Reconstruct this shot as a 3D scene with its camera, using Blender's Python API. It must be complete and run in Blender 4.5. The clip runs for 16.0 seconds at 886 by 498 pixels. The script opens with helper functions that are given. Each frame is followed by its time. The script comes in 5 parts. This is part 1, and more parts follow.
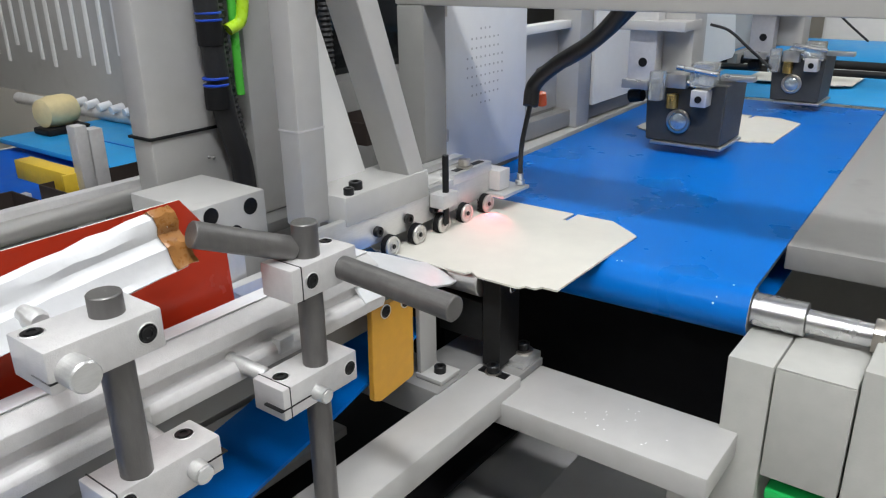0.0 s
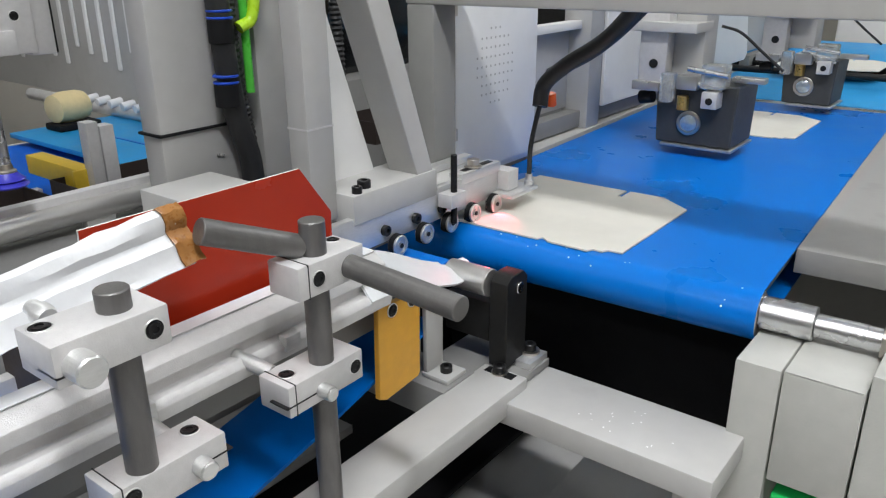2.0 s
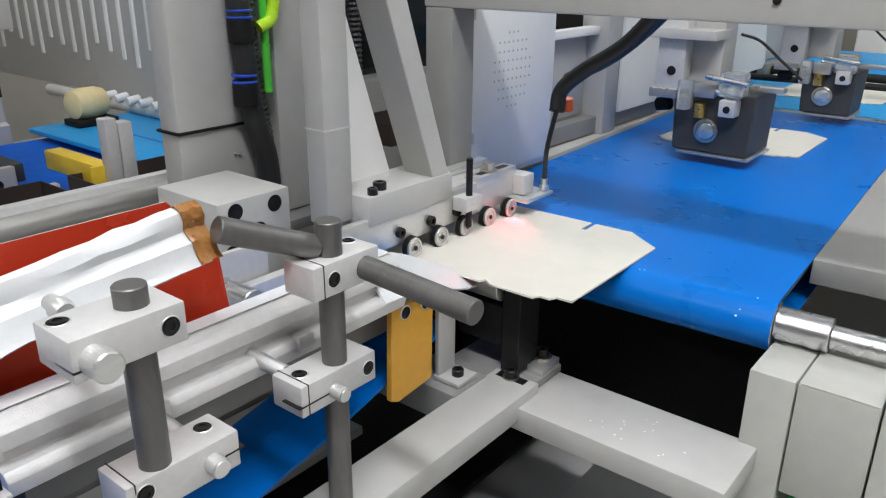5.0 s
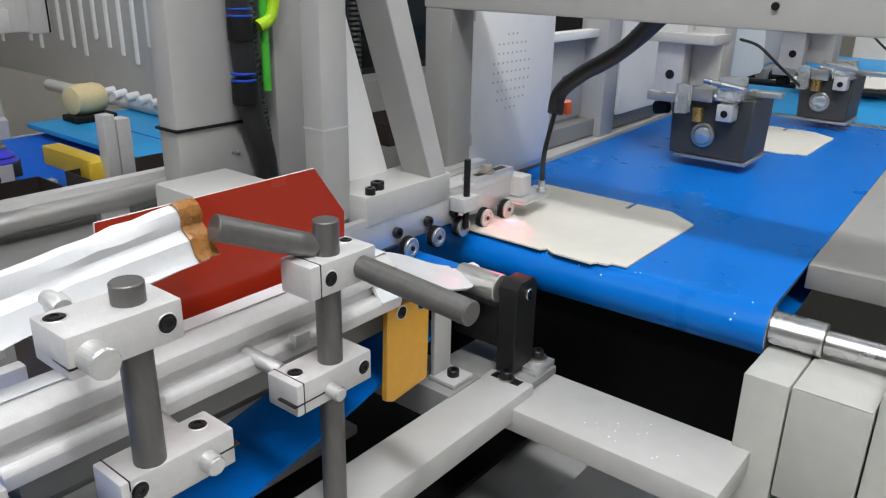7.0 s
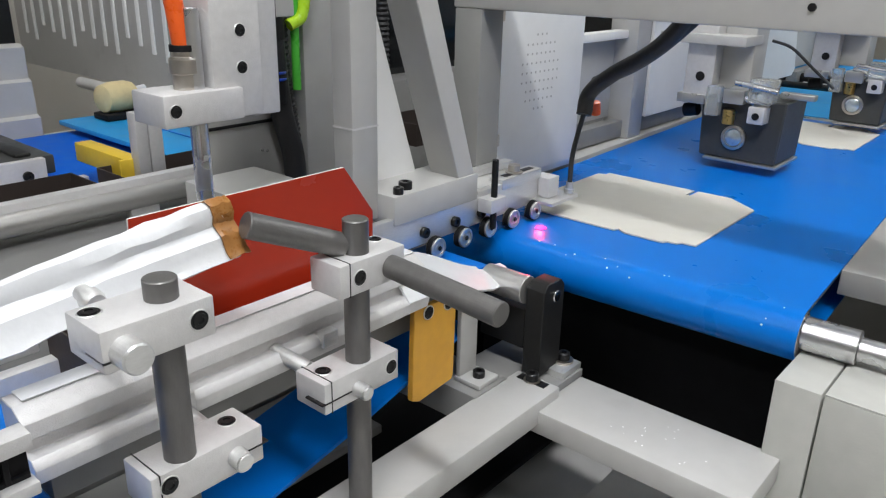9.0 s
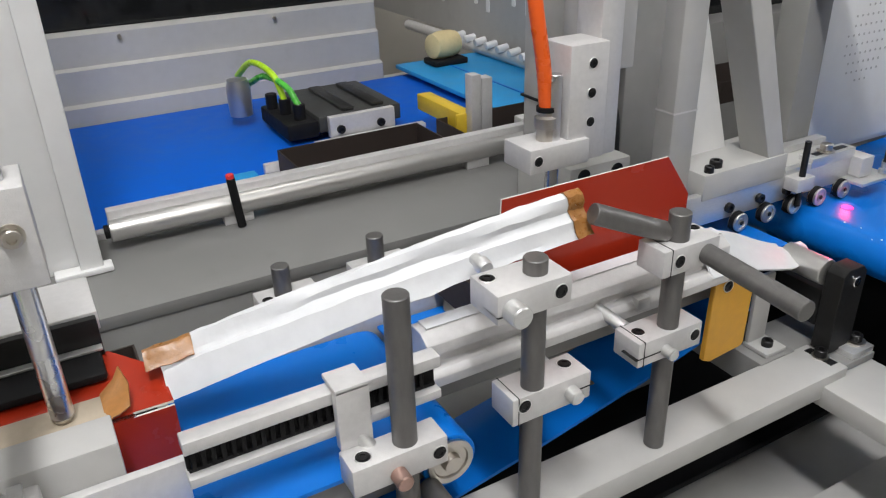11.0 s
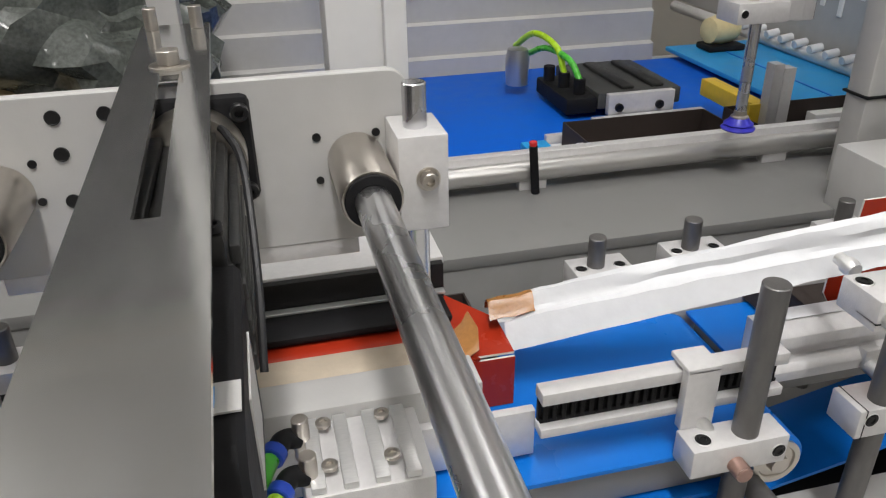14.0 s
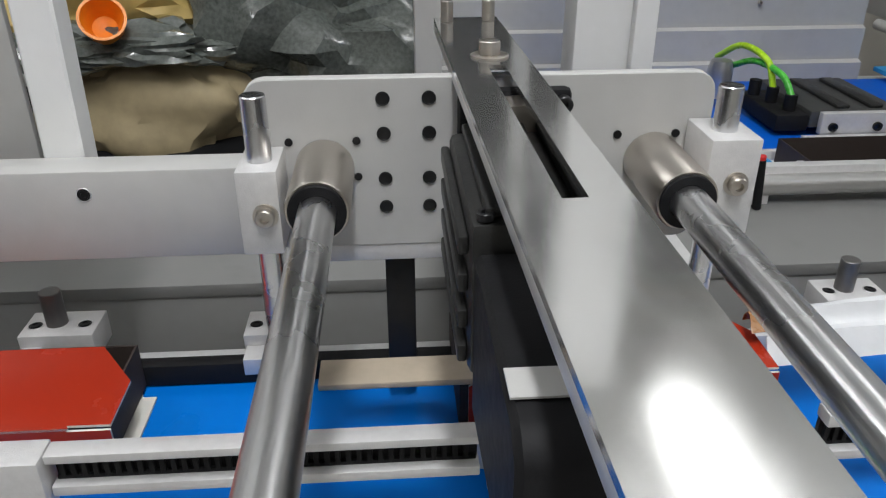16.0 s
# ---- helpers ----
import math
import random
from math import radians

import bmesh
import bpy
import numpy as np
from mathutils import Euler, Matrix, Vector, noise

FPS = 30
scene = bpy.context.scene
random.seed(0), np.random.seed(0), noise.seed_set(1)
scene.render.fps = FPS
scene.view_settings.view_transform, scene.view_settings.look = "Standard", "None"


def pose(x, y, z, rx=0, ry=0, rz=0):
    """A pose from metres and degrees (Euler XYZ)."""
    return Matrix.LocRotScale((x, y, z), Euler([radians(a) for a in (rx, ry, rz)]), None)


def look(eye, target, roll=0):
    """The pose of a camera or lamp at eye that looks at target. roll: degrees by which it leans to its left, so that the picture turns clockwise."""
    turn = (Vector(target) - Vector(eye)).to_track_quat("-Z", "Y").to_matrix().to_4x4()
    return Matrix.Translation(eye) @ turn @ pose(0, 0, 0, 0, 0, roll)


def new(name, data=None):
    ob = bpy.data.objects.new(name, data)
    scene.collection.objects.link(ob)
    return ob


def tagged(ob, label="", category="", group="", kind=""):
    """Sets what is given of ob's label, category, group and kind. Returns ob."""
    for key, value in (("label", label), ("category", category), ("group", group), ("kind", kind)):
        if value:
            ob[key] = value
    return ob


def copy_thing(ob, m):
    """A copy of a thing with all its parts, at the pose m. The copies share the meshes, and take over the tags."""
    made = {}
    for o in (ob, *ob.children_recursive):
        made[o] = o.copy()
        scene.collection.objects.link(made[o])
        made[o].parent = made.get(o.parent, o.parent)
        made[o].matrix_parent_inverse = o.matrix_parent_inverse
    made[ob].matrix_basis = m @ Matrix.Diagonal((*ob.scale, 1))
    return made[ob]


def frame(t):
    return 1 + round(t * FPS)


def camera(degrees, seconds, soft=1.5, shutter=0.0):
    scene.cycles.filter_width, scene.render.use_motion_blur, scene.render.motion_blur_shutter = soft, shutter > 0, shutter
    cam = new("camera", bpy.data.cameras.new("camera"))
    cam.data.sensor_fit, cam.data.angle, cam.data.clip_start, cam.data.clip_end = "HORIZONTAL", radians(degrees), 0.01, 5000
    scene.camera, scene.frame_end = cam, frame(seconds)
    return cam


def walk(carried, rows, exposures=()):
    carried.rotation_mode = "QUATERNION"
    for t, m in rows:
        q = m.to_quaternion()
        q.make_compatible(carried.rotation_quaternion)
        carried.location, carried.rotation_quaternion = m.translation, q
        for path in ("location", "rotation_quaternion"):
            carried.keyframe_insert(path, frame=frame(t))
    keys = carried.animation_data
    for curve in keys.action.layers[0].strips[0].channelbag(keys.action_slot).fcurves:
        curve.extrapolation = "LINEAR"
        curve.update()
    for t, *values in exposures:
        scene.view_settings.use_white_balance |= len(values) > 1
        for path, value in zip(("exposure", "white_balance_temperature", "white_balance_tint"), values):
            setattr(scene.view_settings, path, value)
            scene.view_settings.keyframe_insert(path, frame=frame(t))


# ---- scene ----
cam = camera(60.0, 16.0, 1.2)
PATH = [
    (0, (0.021, -0.014, 1.380), (1.511, 1.113, 0.667), -0.9),
    (0.5, (0.020, -0.016, 1.378), (1.512, 1.112, 0.670), -1.0),
    (1, (0.022, -0.014, 1.380), (1.511, 1.116, 0.668), -0.8),
    (1.5, (0.021, -0.017, 1.380), (1.504, 1.120, 0.668), -0.7),
    (2, (0.022, -0.015, 1.380), (1.498, 1.130, 0.666), -0.5),
    (2.5, (0.021, -0.014, 1.378), (1.497, 1.133, 0.668), -0.5),
    (3, (0.021, -0.013, 1.379), (1.485, 1.149, 0.668), -0.1),
    (3.5, (0.021, -0.012, 1.381), (1.488, 1.146, 0.671), 0.3),
    (4, (0.021, -0.012, 1.380), (1.485, 1.153, 0.672), 0.2),
    (6.5, (0.019, -0.012, 1.380), (1.477, 1.160, 0.674), 0.8),
    (7, (0.019, -0.013, 1.381), (1.484, 1.150, 0.675), 1.2),
    (7.5, (0.018, -0.012, 1.379), (1.487, 1.147, 0.675), 1.1),
    (8, (0.019, -0.012, 1.381), (1.480, 1.157, 0.675), 1.1),
    (8.5, (0.019, -0.009, 1.381), (1.468, 1.170, 0.665), 1.3),
    (9, (0.017, -0.008, 1.380), (1.445, 1.201, 0.674), 1.3),
    (9.2, (0.017, -0.005, 1.378), (1.434, 1.213, 0.663), 1.1),
    (9.3, (0.015, -0.005, 1.380), (1.422, 1.227, 0.669), 1.0),
    (9.5, (0.006, -0.006, 1.402), (1.292, 1.313, 0.624), 0.2),
    (9.7, (-0.014, -0.022, 1.425), (1.176, 1.370, 0.630), -1.9),
    (9.8, (-0.021, -0.028, 1.438), (1.116, 1.399, 0.623), -2.3),
    (10, (-0.039, -0.034, 1.463), (1.042, 1.420, 0.616), -2.4),
    (10.2, (-0.058, -0.050, 1.475), (0.919, 1.460, 0.600), -3.0),
    (12.3, (-0.119, -0.042, 1.483), (0.650, 1.560, 0.565), -1.4),
    (12.5, (-0.131, -0.040, 1.480), (0.596, 1.581, 0.562), -1.4),
    (13, (-0.163, -0.034, 1.485), (0.454, 1.632, 0.566), -1.6),
    (13.5, (-0.196, -0.019, 1.491), (0.315, 1.665, 0.542), -1.3),
    (14, (-0.232, -0.007, 1.483), (0.180, 1.710, 0.543), -0.9),
    (14.2, (-0.244, -0.004, 1.484), (0.149, 1.715, 0.541), -0.8),
    (14.3, (-0.248, -0.003, 1.484), (0.124, 1.720, 0.541), -0.9),
    (14.5, (-0.258, -0.000, 1.481), (0.083, 1.739, 0.555), -1.0),
    (15, (-0.289, 0.008, 1.478), (-0.011, 1.755, 0.546), -0.5),
    (15.5, (-0.323, 0.008, 1.480), (-0.107, 1.760, 0.539), -0.2),
    (16, (-0.362, 0.001, 1.481), (-0.243, 1.769, 0.554), -0.1),
]
walk(cam, [(t, look(eye, target, roll)) for t, eye, target, roll in PATH], [(0.0, 0.0, 6500, 10), (9.5, 0.0, 6500, 10), (12.3, -0.25, 6850, 12), (15.0, -0.2, 6800, 12), (16.0, -0.35, 6500, 10)])

# ---- light ----
world = bpy.data.worlds.new("hall_air")
world.use_nodes = True
world.node_tree.nodes["Background"].inputs[0].default_value = (0.9, 0.95, 1.0, 1)
world.node_tree.nodes["Background"].inputs[1].default_value = 0.03
scene.world = world
scene.view_settings.exposure = 0.0


def ceiling_lamp(x, y, z, sx, sy, watts, color=(0.955, 0.975, 1.0)):
    data = bpy.data.lights.new("unseen_hall_light", "AREA")
    data.shape, data.size, data.size_y, data.energy, data.color = "RECTANGLE", sx, sy, watts, color
    ob = new("unseen_hall_light", data)
    ob.location = (x, y, z)
    return ob


# tubes of the hall, out of view: place along x, place along y, watts
# first three follow shadows and reflections; the last four are added fill
TUBES = ((-0.3, -0.5, 56), (0.8, -2.1, 7), (0.8, 1.95, 4), (-2.4, 0.6, 16), (-2.4, 2.5, 14), (3.4, -0.6, 27), (3.4, 2.4, 16))
for lx, ly, lw in TUBES:
    ceiling_lamp(lx, ly, 3.33, 0.2, 1.3, lw)
    # upward lamp added over each tube to brighten the ceiling for reflections
    ceiling_lamp(lx, ly, 3.41, 0.2, 1.3, 12 + 0.45 * lw).rotation_euler = (radians(180), 0, 0)


# ---- materials ----
def mat(name, color, rough=0.5, metal=0.0, var=0.12, scale=30.0, bump=0.0, bscale=200.0, wear=0.0, stretch=(1, 1, 1), coat=0.0, spec=0.5, transmission=0.0):
    """Principled surface with two scales of variation and fine relief."""
    m = bpy.data.materials.new(name)
    m.use_nodes = True
    nt = m.node_tree
    n, l = nt.nodes, nt.links
    b = n["Principled BSDF"]
    b.inputs["Roughness"].default_value, b.inputs["Metallic"].default_value = rough, metal
    b.inputs["Coat Weight"].default_value = coat
    b.inputs["Specular IOR Level"].default_value = spec
    b.inputs["Transmission Weight"].default_value = transmission
    tc = n.new("ShaderNodeTexCoord")
    mp = n.new("ShaderNodeMapping")
    mp.inputs["Scale"].default_value = stretch
    l.new(tc.outputs["Object"], mp.inputs["Vector"])
    big, small = n.new("ShaderNodeTexNoise"), n.new("ShaderNodeTexNoise")
    big.inputs["Scale"].default_value, big.inputs["Detail"].default_value = scale * 0.25, 4
    small.inputs["Scale"].default_value, small.inputs["Detail"].default_value = scale * 4, 5
    for t in (big, small):
        l.new(mp.outputs["Vector"], t.inputs["Vector"])
    mix = n.new("ShaderNodeMath")
    mix.operation = "ADD"
    l.new(big.outputs["Fac"], mix.inputs[0])
    l.new(small.outputs["Fac"], mix.inputs[1])
    ramp = n.new("ShaderNodeMapRange")
    ramp.inputs["From Min"].default_value, ramp.inputs["From Max"].default_value = 0.65, 1.35
    ramp.inputs["To Min"].default_value, ramp.inputs["To Max"].default_value = 1 - var, 1 + var
    l.new(mix.outputs[0], ramp.inputs["Value"])
    vm = n.new("ShaderNodeVectorMath")
    vm.operation = "SCALE"
    vm.inputs[0].default_value = color
    l.new(ramp.outputs["Result"], vm.inputs["Scale"])
    out = vm.outputs["Vector"]
    if wear:
        wn = n.new("ShaderNodeTexNoise")
        wn.inputs["Scale"].default_value, wn.inputs["Detail"].default_value = scale * 1.3, 8
        l.new(tc.outputs["Object"], wn.inputs["Vector"])
        wr = n.new("ShaderNodeMapRange")
        wr.inputs["From Min"].default_value, wr.inputs["From Max"].default_value = 0.62, 0.72
        wr.inputs["To Max"].default_value = wear
        l.new(wn.outputs["Fac"], wr.inputs["Value"])
        wm = n.new("ShaderNodeMix")
        wm.data_type = "RGBA"
        l.new(wr.outputs["Result"], wm.inputs["Factor"])
        l.new(out, wm.inputs["A"])
        wm.inputs["B"].default_value = (color[0] * 0.45, color[1] * 0.43, color[2] * 0.4, 1)
        out = wm.outputs["Result"]
    l.new(out, b.inputs["Base Color"])
    rr = n.new("ShaderNodeMapRange")
    rr.inputs["From Min"].default_value, rr.inputs["From Max"].default_value = 0.65, 1.35
    rr.inputs["To Min"].default_value, rr.inputs["To Max"].default_value = max(rough - 0.07, 0.02), min(rough + 0.08, 1)
    l.new(mix.outputs[0], rr.inputs["Value"])
    l.new(rr.outputs["Result"], b.inputs["Roughness"])
    if bump:
        bn = n.new("ShaderNodeTexNoise")
        bn.inputs["Scale"].default_value, bn.inputs["Detail"].default_value = bscale, 3
        l.new(mp.outputs["Vector"], bn.inputs["Vector"])
        bp = n.new("ShaderNodeBump")
        bp.inputs["Strength"].default_value, bp.inputs["Distance"].default_value = bump, 0.001
        l.new(bn.outputs["Fac"], bp.inputs["Height"])
        l.new(bp.outputs["Normal"], b.inputs["Normal"])
    return m


def glow(name, color, strength):
    m = bpy.data.materials.new(name)
    m.use_nodes = True
    b = m.node_tree.nodes["Principled BSDF"]
    b.inputs["Base Color"].default_value = (*color, 1)
    b.inputs["Emission Color"].default_value, b.inputs["Emission Strength"].default_value = (*color, 1), strength
    return m


BELT_M = mat("matt_blue_belt", (0.0, 0.115, 0.60), 0.55, 0.0, 0.08, 8, 0.1, 300, 0.0, (1, 1, 1), 0.0, 0.15)
ALU = mat("anodised_aluminium", (0.64, 0.63, 0.625), 0.42, 0.3, 0.07, 40, 0.3, 900)
ALU_RAW = mat("milled_aluminium", (0.74, 0.74, 0.73), 0.36, 0.75, 0.08, 30, 0.15, 500, 0.15, (1, 6, 6))
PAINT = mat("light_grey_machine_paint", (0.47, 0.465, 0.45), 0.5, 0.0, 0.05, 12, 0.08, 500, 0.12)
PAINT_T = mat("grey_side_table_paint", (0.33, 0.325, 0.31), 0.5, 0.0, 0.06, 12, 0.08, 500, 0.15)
TABLE_M = mat("grey_table_paint", (0.20, 0.198, 0.192), 0.5, 0.0, 0.05, 12, 0.08, 500, 0.12)
PAINT_D = mat("mid_grey_machine_paint", (0.24, 0.237, 0.23), 0.5, 0.0, 0.06, 12, 0.08, 500, 0.15)
WHITE_P = mat("white_powder_coat", (0.80, 0.80, 0.79), 0.5, 0.0, 0.03, 10, 0.08, 600, 0.05)
STEEL_D = mat("dark_oxide_steel", (0.16, 0.155, 0.15), 0.42, 0.6, 0.15, 40, 0.15, 900, 0.2, (1, 1, 0.3))
CHROME = mat("hard_chrome", (0.70, 0.70, 0.71), 0.28, 1.0, 0.03, 3, 0.0)
NICKEL = mat("satin_nickel", (0.58, 0.54, 0.49), 0.33, 1.0, 0.05, 12, 0.1, 1200, 0.03)
ZINC = mat("zinc_plated_steel", (0.55, 0.55, 0.54), 0.3, 0.82, 0.03, 2.5, 0.03, 400)
GALV = mat("galvanised_sheet", (0.66, 0.66, 0.645), 0.14, 0.92, 0.05, 9, 0.03, 160, 0.1, (1, 0.35, 1))
TUBE_M = mat("brushed_steel_tube", (0.62, 0.61, 0.59), 0.34, 0.85, 0.04, 30, 0.1, 900, 0.0, (0.1, 1, 1))
FIN = mat("dull_dark_motor_casting", (0.04, 0.04, 0.039), 0.42, 0.55, 0.15, 30, 0.15, 500)
BLACK_M = mat("black_oxide_screw", (0.02, 0.02, 0.021), 0.35, 0.5, 0.2, 60)
BLACK_P = mat("black_plastic", (0.011, 0.011, 0.012), 0.55, 0.0, 0.2, 30, 0.1, 500, 0.0, (1, 1, 1), 0.0, 0.16)
BLACK_A = mat("dark_anodised_block", (0.014, 0.014, 0.014), 0.45, 0.0, 0.2, 30, 0.1, 600, 0.0, (1, 1, 1), 0.0, 0.25)
# near black that puts the shade under belts and pan into the colour
VOID = mat("painted_shade_black", (0.010, 0.010, 0.011), 0.7, 0.0, 0.3, 10, 0.0, 200, 0.0, (1, 1, 1), 0.0, 0.1)
BELT = mat("blue_pvc_belt", (0.0, 0.160, 0.61), 0.3, 0.0, 0.06, 3, 0.0, 250, 0.0, (1, 1, 1), 0.0, 0.22)
BELT_L = mat("light_blue_belt", (0.012, 0.30, 0.66), 0.45, 0.0, 0.08, 8, 0.1, 350)
RED = mat("red_coated_paper", (0.38, 0.028, 0.010), 0.24, 0.0, 0.04, 4, 0.02, 400, 0.0, (1, 1, 1), 0.0, 0.36)
CARD_W = mat("off_white_board", (0.66, 0.64, 0.575), 0.75, 0.0, 0.05, 8, 0.15, 400, 0.06)
TAPE_W = mat("white_tape_wrap", (0.70, 0.71, 0.725), 0.45, 0.0, 0.05, 20, 0.5, 80)
TAPE_B = mat("brown_packing_tape", (0.34, 0.15, 0.04), 0.3, 0.0, 0.2, 60, 0.4, 120)
YELLOW = mat("amber_bakelite", (0.62, 0.32, 0.035), 0.45, 0.0, 0.07, 25, 0.1, 300)
YELLOW_B = mat("yellow_plastic_bar", (0.70, 0.48, 0.04), 0.45, 0.0, 0.08, 25, 0.1, 300, 0.15)
TRAY = mat("dark_brown_paper_board", (0.032, 0.022, 0.018), 0.7, 0.0, 0.15, 30, 0.2, 400)
CABLE = mat("black_cable_sleeve", (0.015, 0.015, 0.016), 0.5, 0.0, 0.2, 80, 0.5, 300)
ORANGE_T = mat("orange_air_tube", (0.85, 0.12, 0.015), 0.3, 0.0, 0.05, 30)
GREEN_T = mat("green_air_tube", (0.08, 0.50, 0.05), 0.3, 0.0, 0.05, 30)
LIME_T = mat("lime_air_tube", (0.48, 0.78, 0.03), 0.3, 0.0, 0.05, 30)
BLUE_F = mat("blue_push_fitting_ring", (0.01, 0.06, 0.45), 0.35, 0.0, 0.05, 30)
CUP = mat("blue_silicone_cup", (0.03, 0.03, 0.42), 0.35, 0.0, 0.08, 40)
BRASS = mat("brass_fitting", (0.62, 0.43, 0.15), 0.3, 1.0, 0.1, 60)
COPPER = mat("reddish_steel_pin", (0.50, 0.33, 0.28), 0.35, 0.8, 0.1, 60, 0.1, 900)
GREEN_P = mat("green_plastic_tab", (0.01, 0.48, 0.10), 0.4, 0.0, 0.05, 30)
KRAFT = mat("kraft_paper_sack", (0.42, 0.34, 0.20), 0.7, 0.0, 0.15, 12, 0.6, 60)
GOLD_F = mat("tan_wrapped_sack", (0.50, 0.36, 0.12), 0.5, 0.0, 0.2, 14, 0.6, 50)
FILM = mat("crumpled_plastic_film", (0.10, 0.11, 0.10), 0.14, 0.0, 0.5, 40, 1.0, 60, 0.0, (1, 1, 1), 0.6)
ORANGE_P = mat("orange_plastic", (0.85, 0.25, 0.01), 0.4, 0.0, 0.08, 20)
CREAM = mat("cream_plastic", (0.68, 0.56, 0.30), 0.5, 0.0, 0.08, 25, 0.1, 200)
CONCRETE = mat("grey_floor_coating", (0.26, 0.26, 0.25), 0.45, 0.0, 0.15, 3, 0.1, 60, 0.3)
CEIL_M = mat("pale_grey_roof_sheet", (0.72, 0.72, 0.70), 0.8, 0.0, 0.06, 3, 0.1, 80)
WALL_M = mat("off_white_wall_paint", (0.45, 0.425, 0.375), 0.8, 0.0, 0.04, 3, 0.1, 80)
BOX_GREY = mat("grey_cast_housing_paint", (0.45, 0.45, 0.42), 0.55, 0.0, 0.05, 15, 0.2, 350, 0.08)
HEAD_M = mat("dark_grey_cast_head", (0.055, 0.056, 0.054), 0.5, 0.2, 0.15, 30, 0.2, 400)
GLASS_D = mat("dark_window_glass", (0.01, 0.011, 0.012), 0.08, 0.0, 0.3, 8, 0.0, 100)
LENS = mat("lens_face", (0.55, 0.62, 0.66), 0.12, 0.7, 0.2, 60)
CLEAR = mat("clear_plastic", (0.85, 0.87, 0.86), 0.12, 0.0, 0.05, 30, 0.1, 200, 0.0, (1, 1, 1), 0.2, 0.5, 0.75)
LABEL_B = mat("blue_label", (0.10, 0.30, 0.62), 0.4, 0.0, 0.05, 30)
PINK = glow("pink_guide_spot", (1.0, 0.04, 0.35), 1.2)
LAMP_G = glow("lit_diffuser", (1.0, 0.98, 0.95), 3.0)


# ---- mesh helpers ----
def root_of(ob):
    while ob.parent:
        ob = ob.parent
    return ob


def finish(bm, mats):
    me = bpy.data.meshes.new("mesh")
    bmesh.ops.recalc_face_normals(bm, faces=bm.faces)
    bm.to_mesh(me)
    bm.free()
    for m in mats if isinstance(mats, (list, tuple)) else [mats]:
        me.materials.append(m)
    me.polygons.foreach_set("use_smooth", [True] * len(me.polygons))
    me.set_sharp_from_angle(angle=radians(32))
    return me


def part(name, bm, mats, parent, label=""):
    base = root_of(parent)
    bmesh.ops.translate(bm, verts=bm.verts, vec=-Vector(base["base"]))
    ob = new(name, finish(bm, mats))
    ob.parent = parent
    if label:
        ob["label"] = label
    return ob


def thing(name, label, category, group="", at=(0, 0, 0), kind=""):
    ob = new(name)
    ob.empty_display_size = 0.02
    ob.location = at
    ob["base"] = at
    return tagged(ob, label, category, group, kind)


def solid(name, bm, mats, label, category, group="", kind=""):
    return tagged(new(name, finish(bm, mats)), label, category, group, kind)


def box(x0, x1, y0, y1, z0, z1, bev=0.0012, seg=2):
    bm = bmesh.new()
    bmesh.ops.create_cube(bm, size=1.0)
    for v in bm.verts:
        v.co = ((x0 + x1) / 2 + v.co.x * (x1 - x0), (y0 + y1) / 2 + v.co.y * (y1 - y0), (z0 + z1) / 2 + v.co.z * (z1 - z0))
    if bev:
        bmesh.ops.bevel(bm, geom=bm.edges[:], offset=min(bev, 0.45 * min(abs(x1 - x0), abs(y1 - y0), abs(z1 - z0))), segments=seg, affect="EDGES", profile=0.5)
    return bm


def cyl(p0, p1, r, r2=None, seg=28, bev=0.0008):
    p0, p1 = Vector(p0), Vector(p1)
    bm = bmesh.new()
    d = p1 - p0
    bmesh.ops.create_cone(bm, cap_ends=True, segments=seg, radius1=r, radius2=r if r2 is None else r2, depth=d.length)
    if bev:
        caps = [e for e in bm.edges if all(abs(abs(v.co.z) - d.length / 2) < 1e-6 for v in e.verts)]
        bmesh.ops.bevel(bm, geom=caps, offset=min(bev, r * 0.3), segments=1, affect="EDGES")
    m = Matrix.Translation((p0 + p1) / 2) @ d.to_track_quat("Z", "Y").to_matrix().to_4x4()
    bmesh.ops.transform(bm, matrix=m, verts=bm.verts)
    return bm


def join(*parts_):
    out = bmesh.new()
    for b in parts_:
        me = bpy.data.meshes.new("tmp")
        b.to_mesh(me)
        b.free()
        out.from_mesh(me)
        bpy.data.meshes.remove(me)
    return out


def lathe(p0, axis, prof, seg=28):
    """A turned shape: (distance along the axis, radius) pairs from p0."""
    bm = bmesh.new()
    q = Vector(axis).normalized().to_track_quat("Z", "Y")
    rings = []
    for d, r in prof:
        rings.append([bm.verts.new(Vector(p0) + q @ Vector((r * math.cos(2 * math.pi * i / seg), r * math.sin(2 * math.pi * i / seg), d))) for i in range(seg)])
    for a, b in zip(rings, rings[1:]):
        for i in range(seg):
            bm.faces.new((a[i], a[(i + 1) % seg], b[(i + 1) % seg], b[i]))
    bm.faces.new(rings[0][::-1])
    bm.faces.new(rings[-1])
    return bm


def prism(pts, axis, a, b, bev=0.0):
    """A polygon in the two other axes, pushed along an axis from a to b."""
    k = "xyz".index(axis)

    def put(p, w):
        c = list(p)
        c.insert(k, w)
        return c
    bm = bmesh.new()
    lo = [bm.verts.new(put(p, a)) for p in pts]
    hi = [bm.verts.new(put(p, b)) for p in pts]
    bm.faces.new(lo[::-1])
    bm.faces.new(hi)
    n = len(pts)
    for i in range(n):
        bm.faces.new((lo[i], lo[(i + 1) % n], hi[(i + 1) % n], hi[i]))
    if bev:
        bmesh.ops.bevel(bm, geom=bm.edges[:], offset=bev, segments=1, affect="EDGES")
    return bm


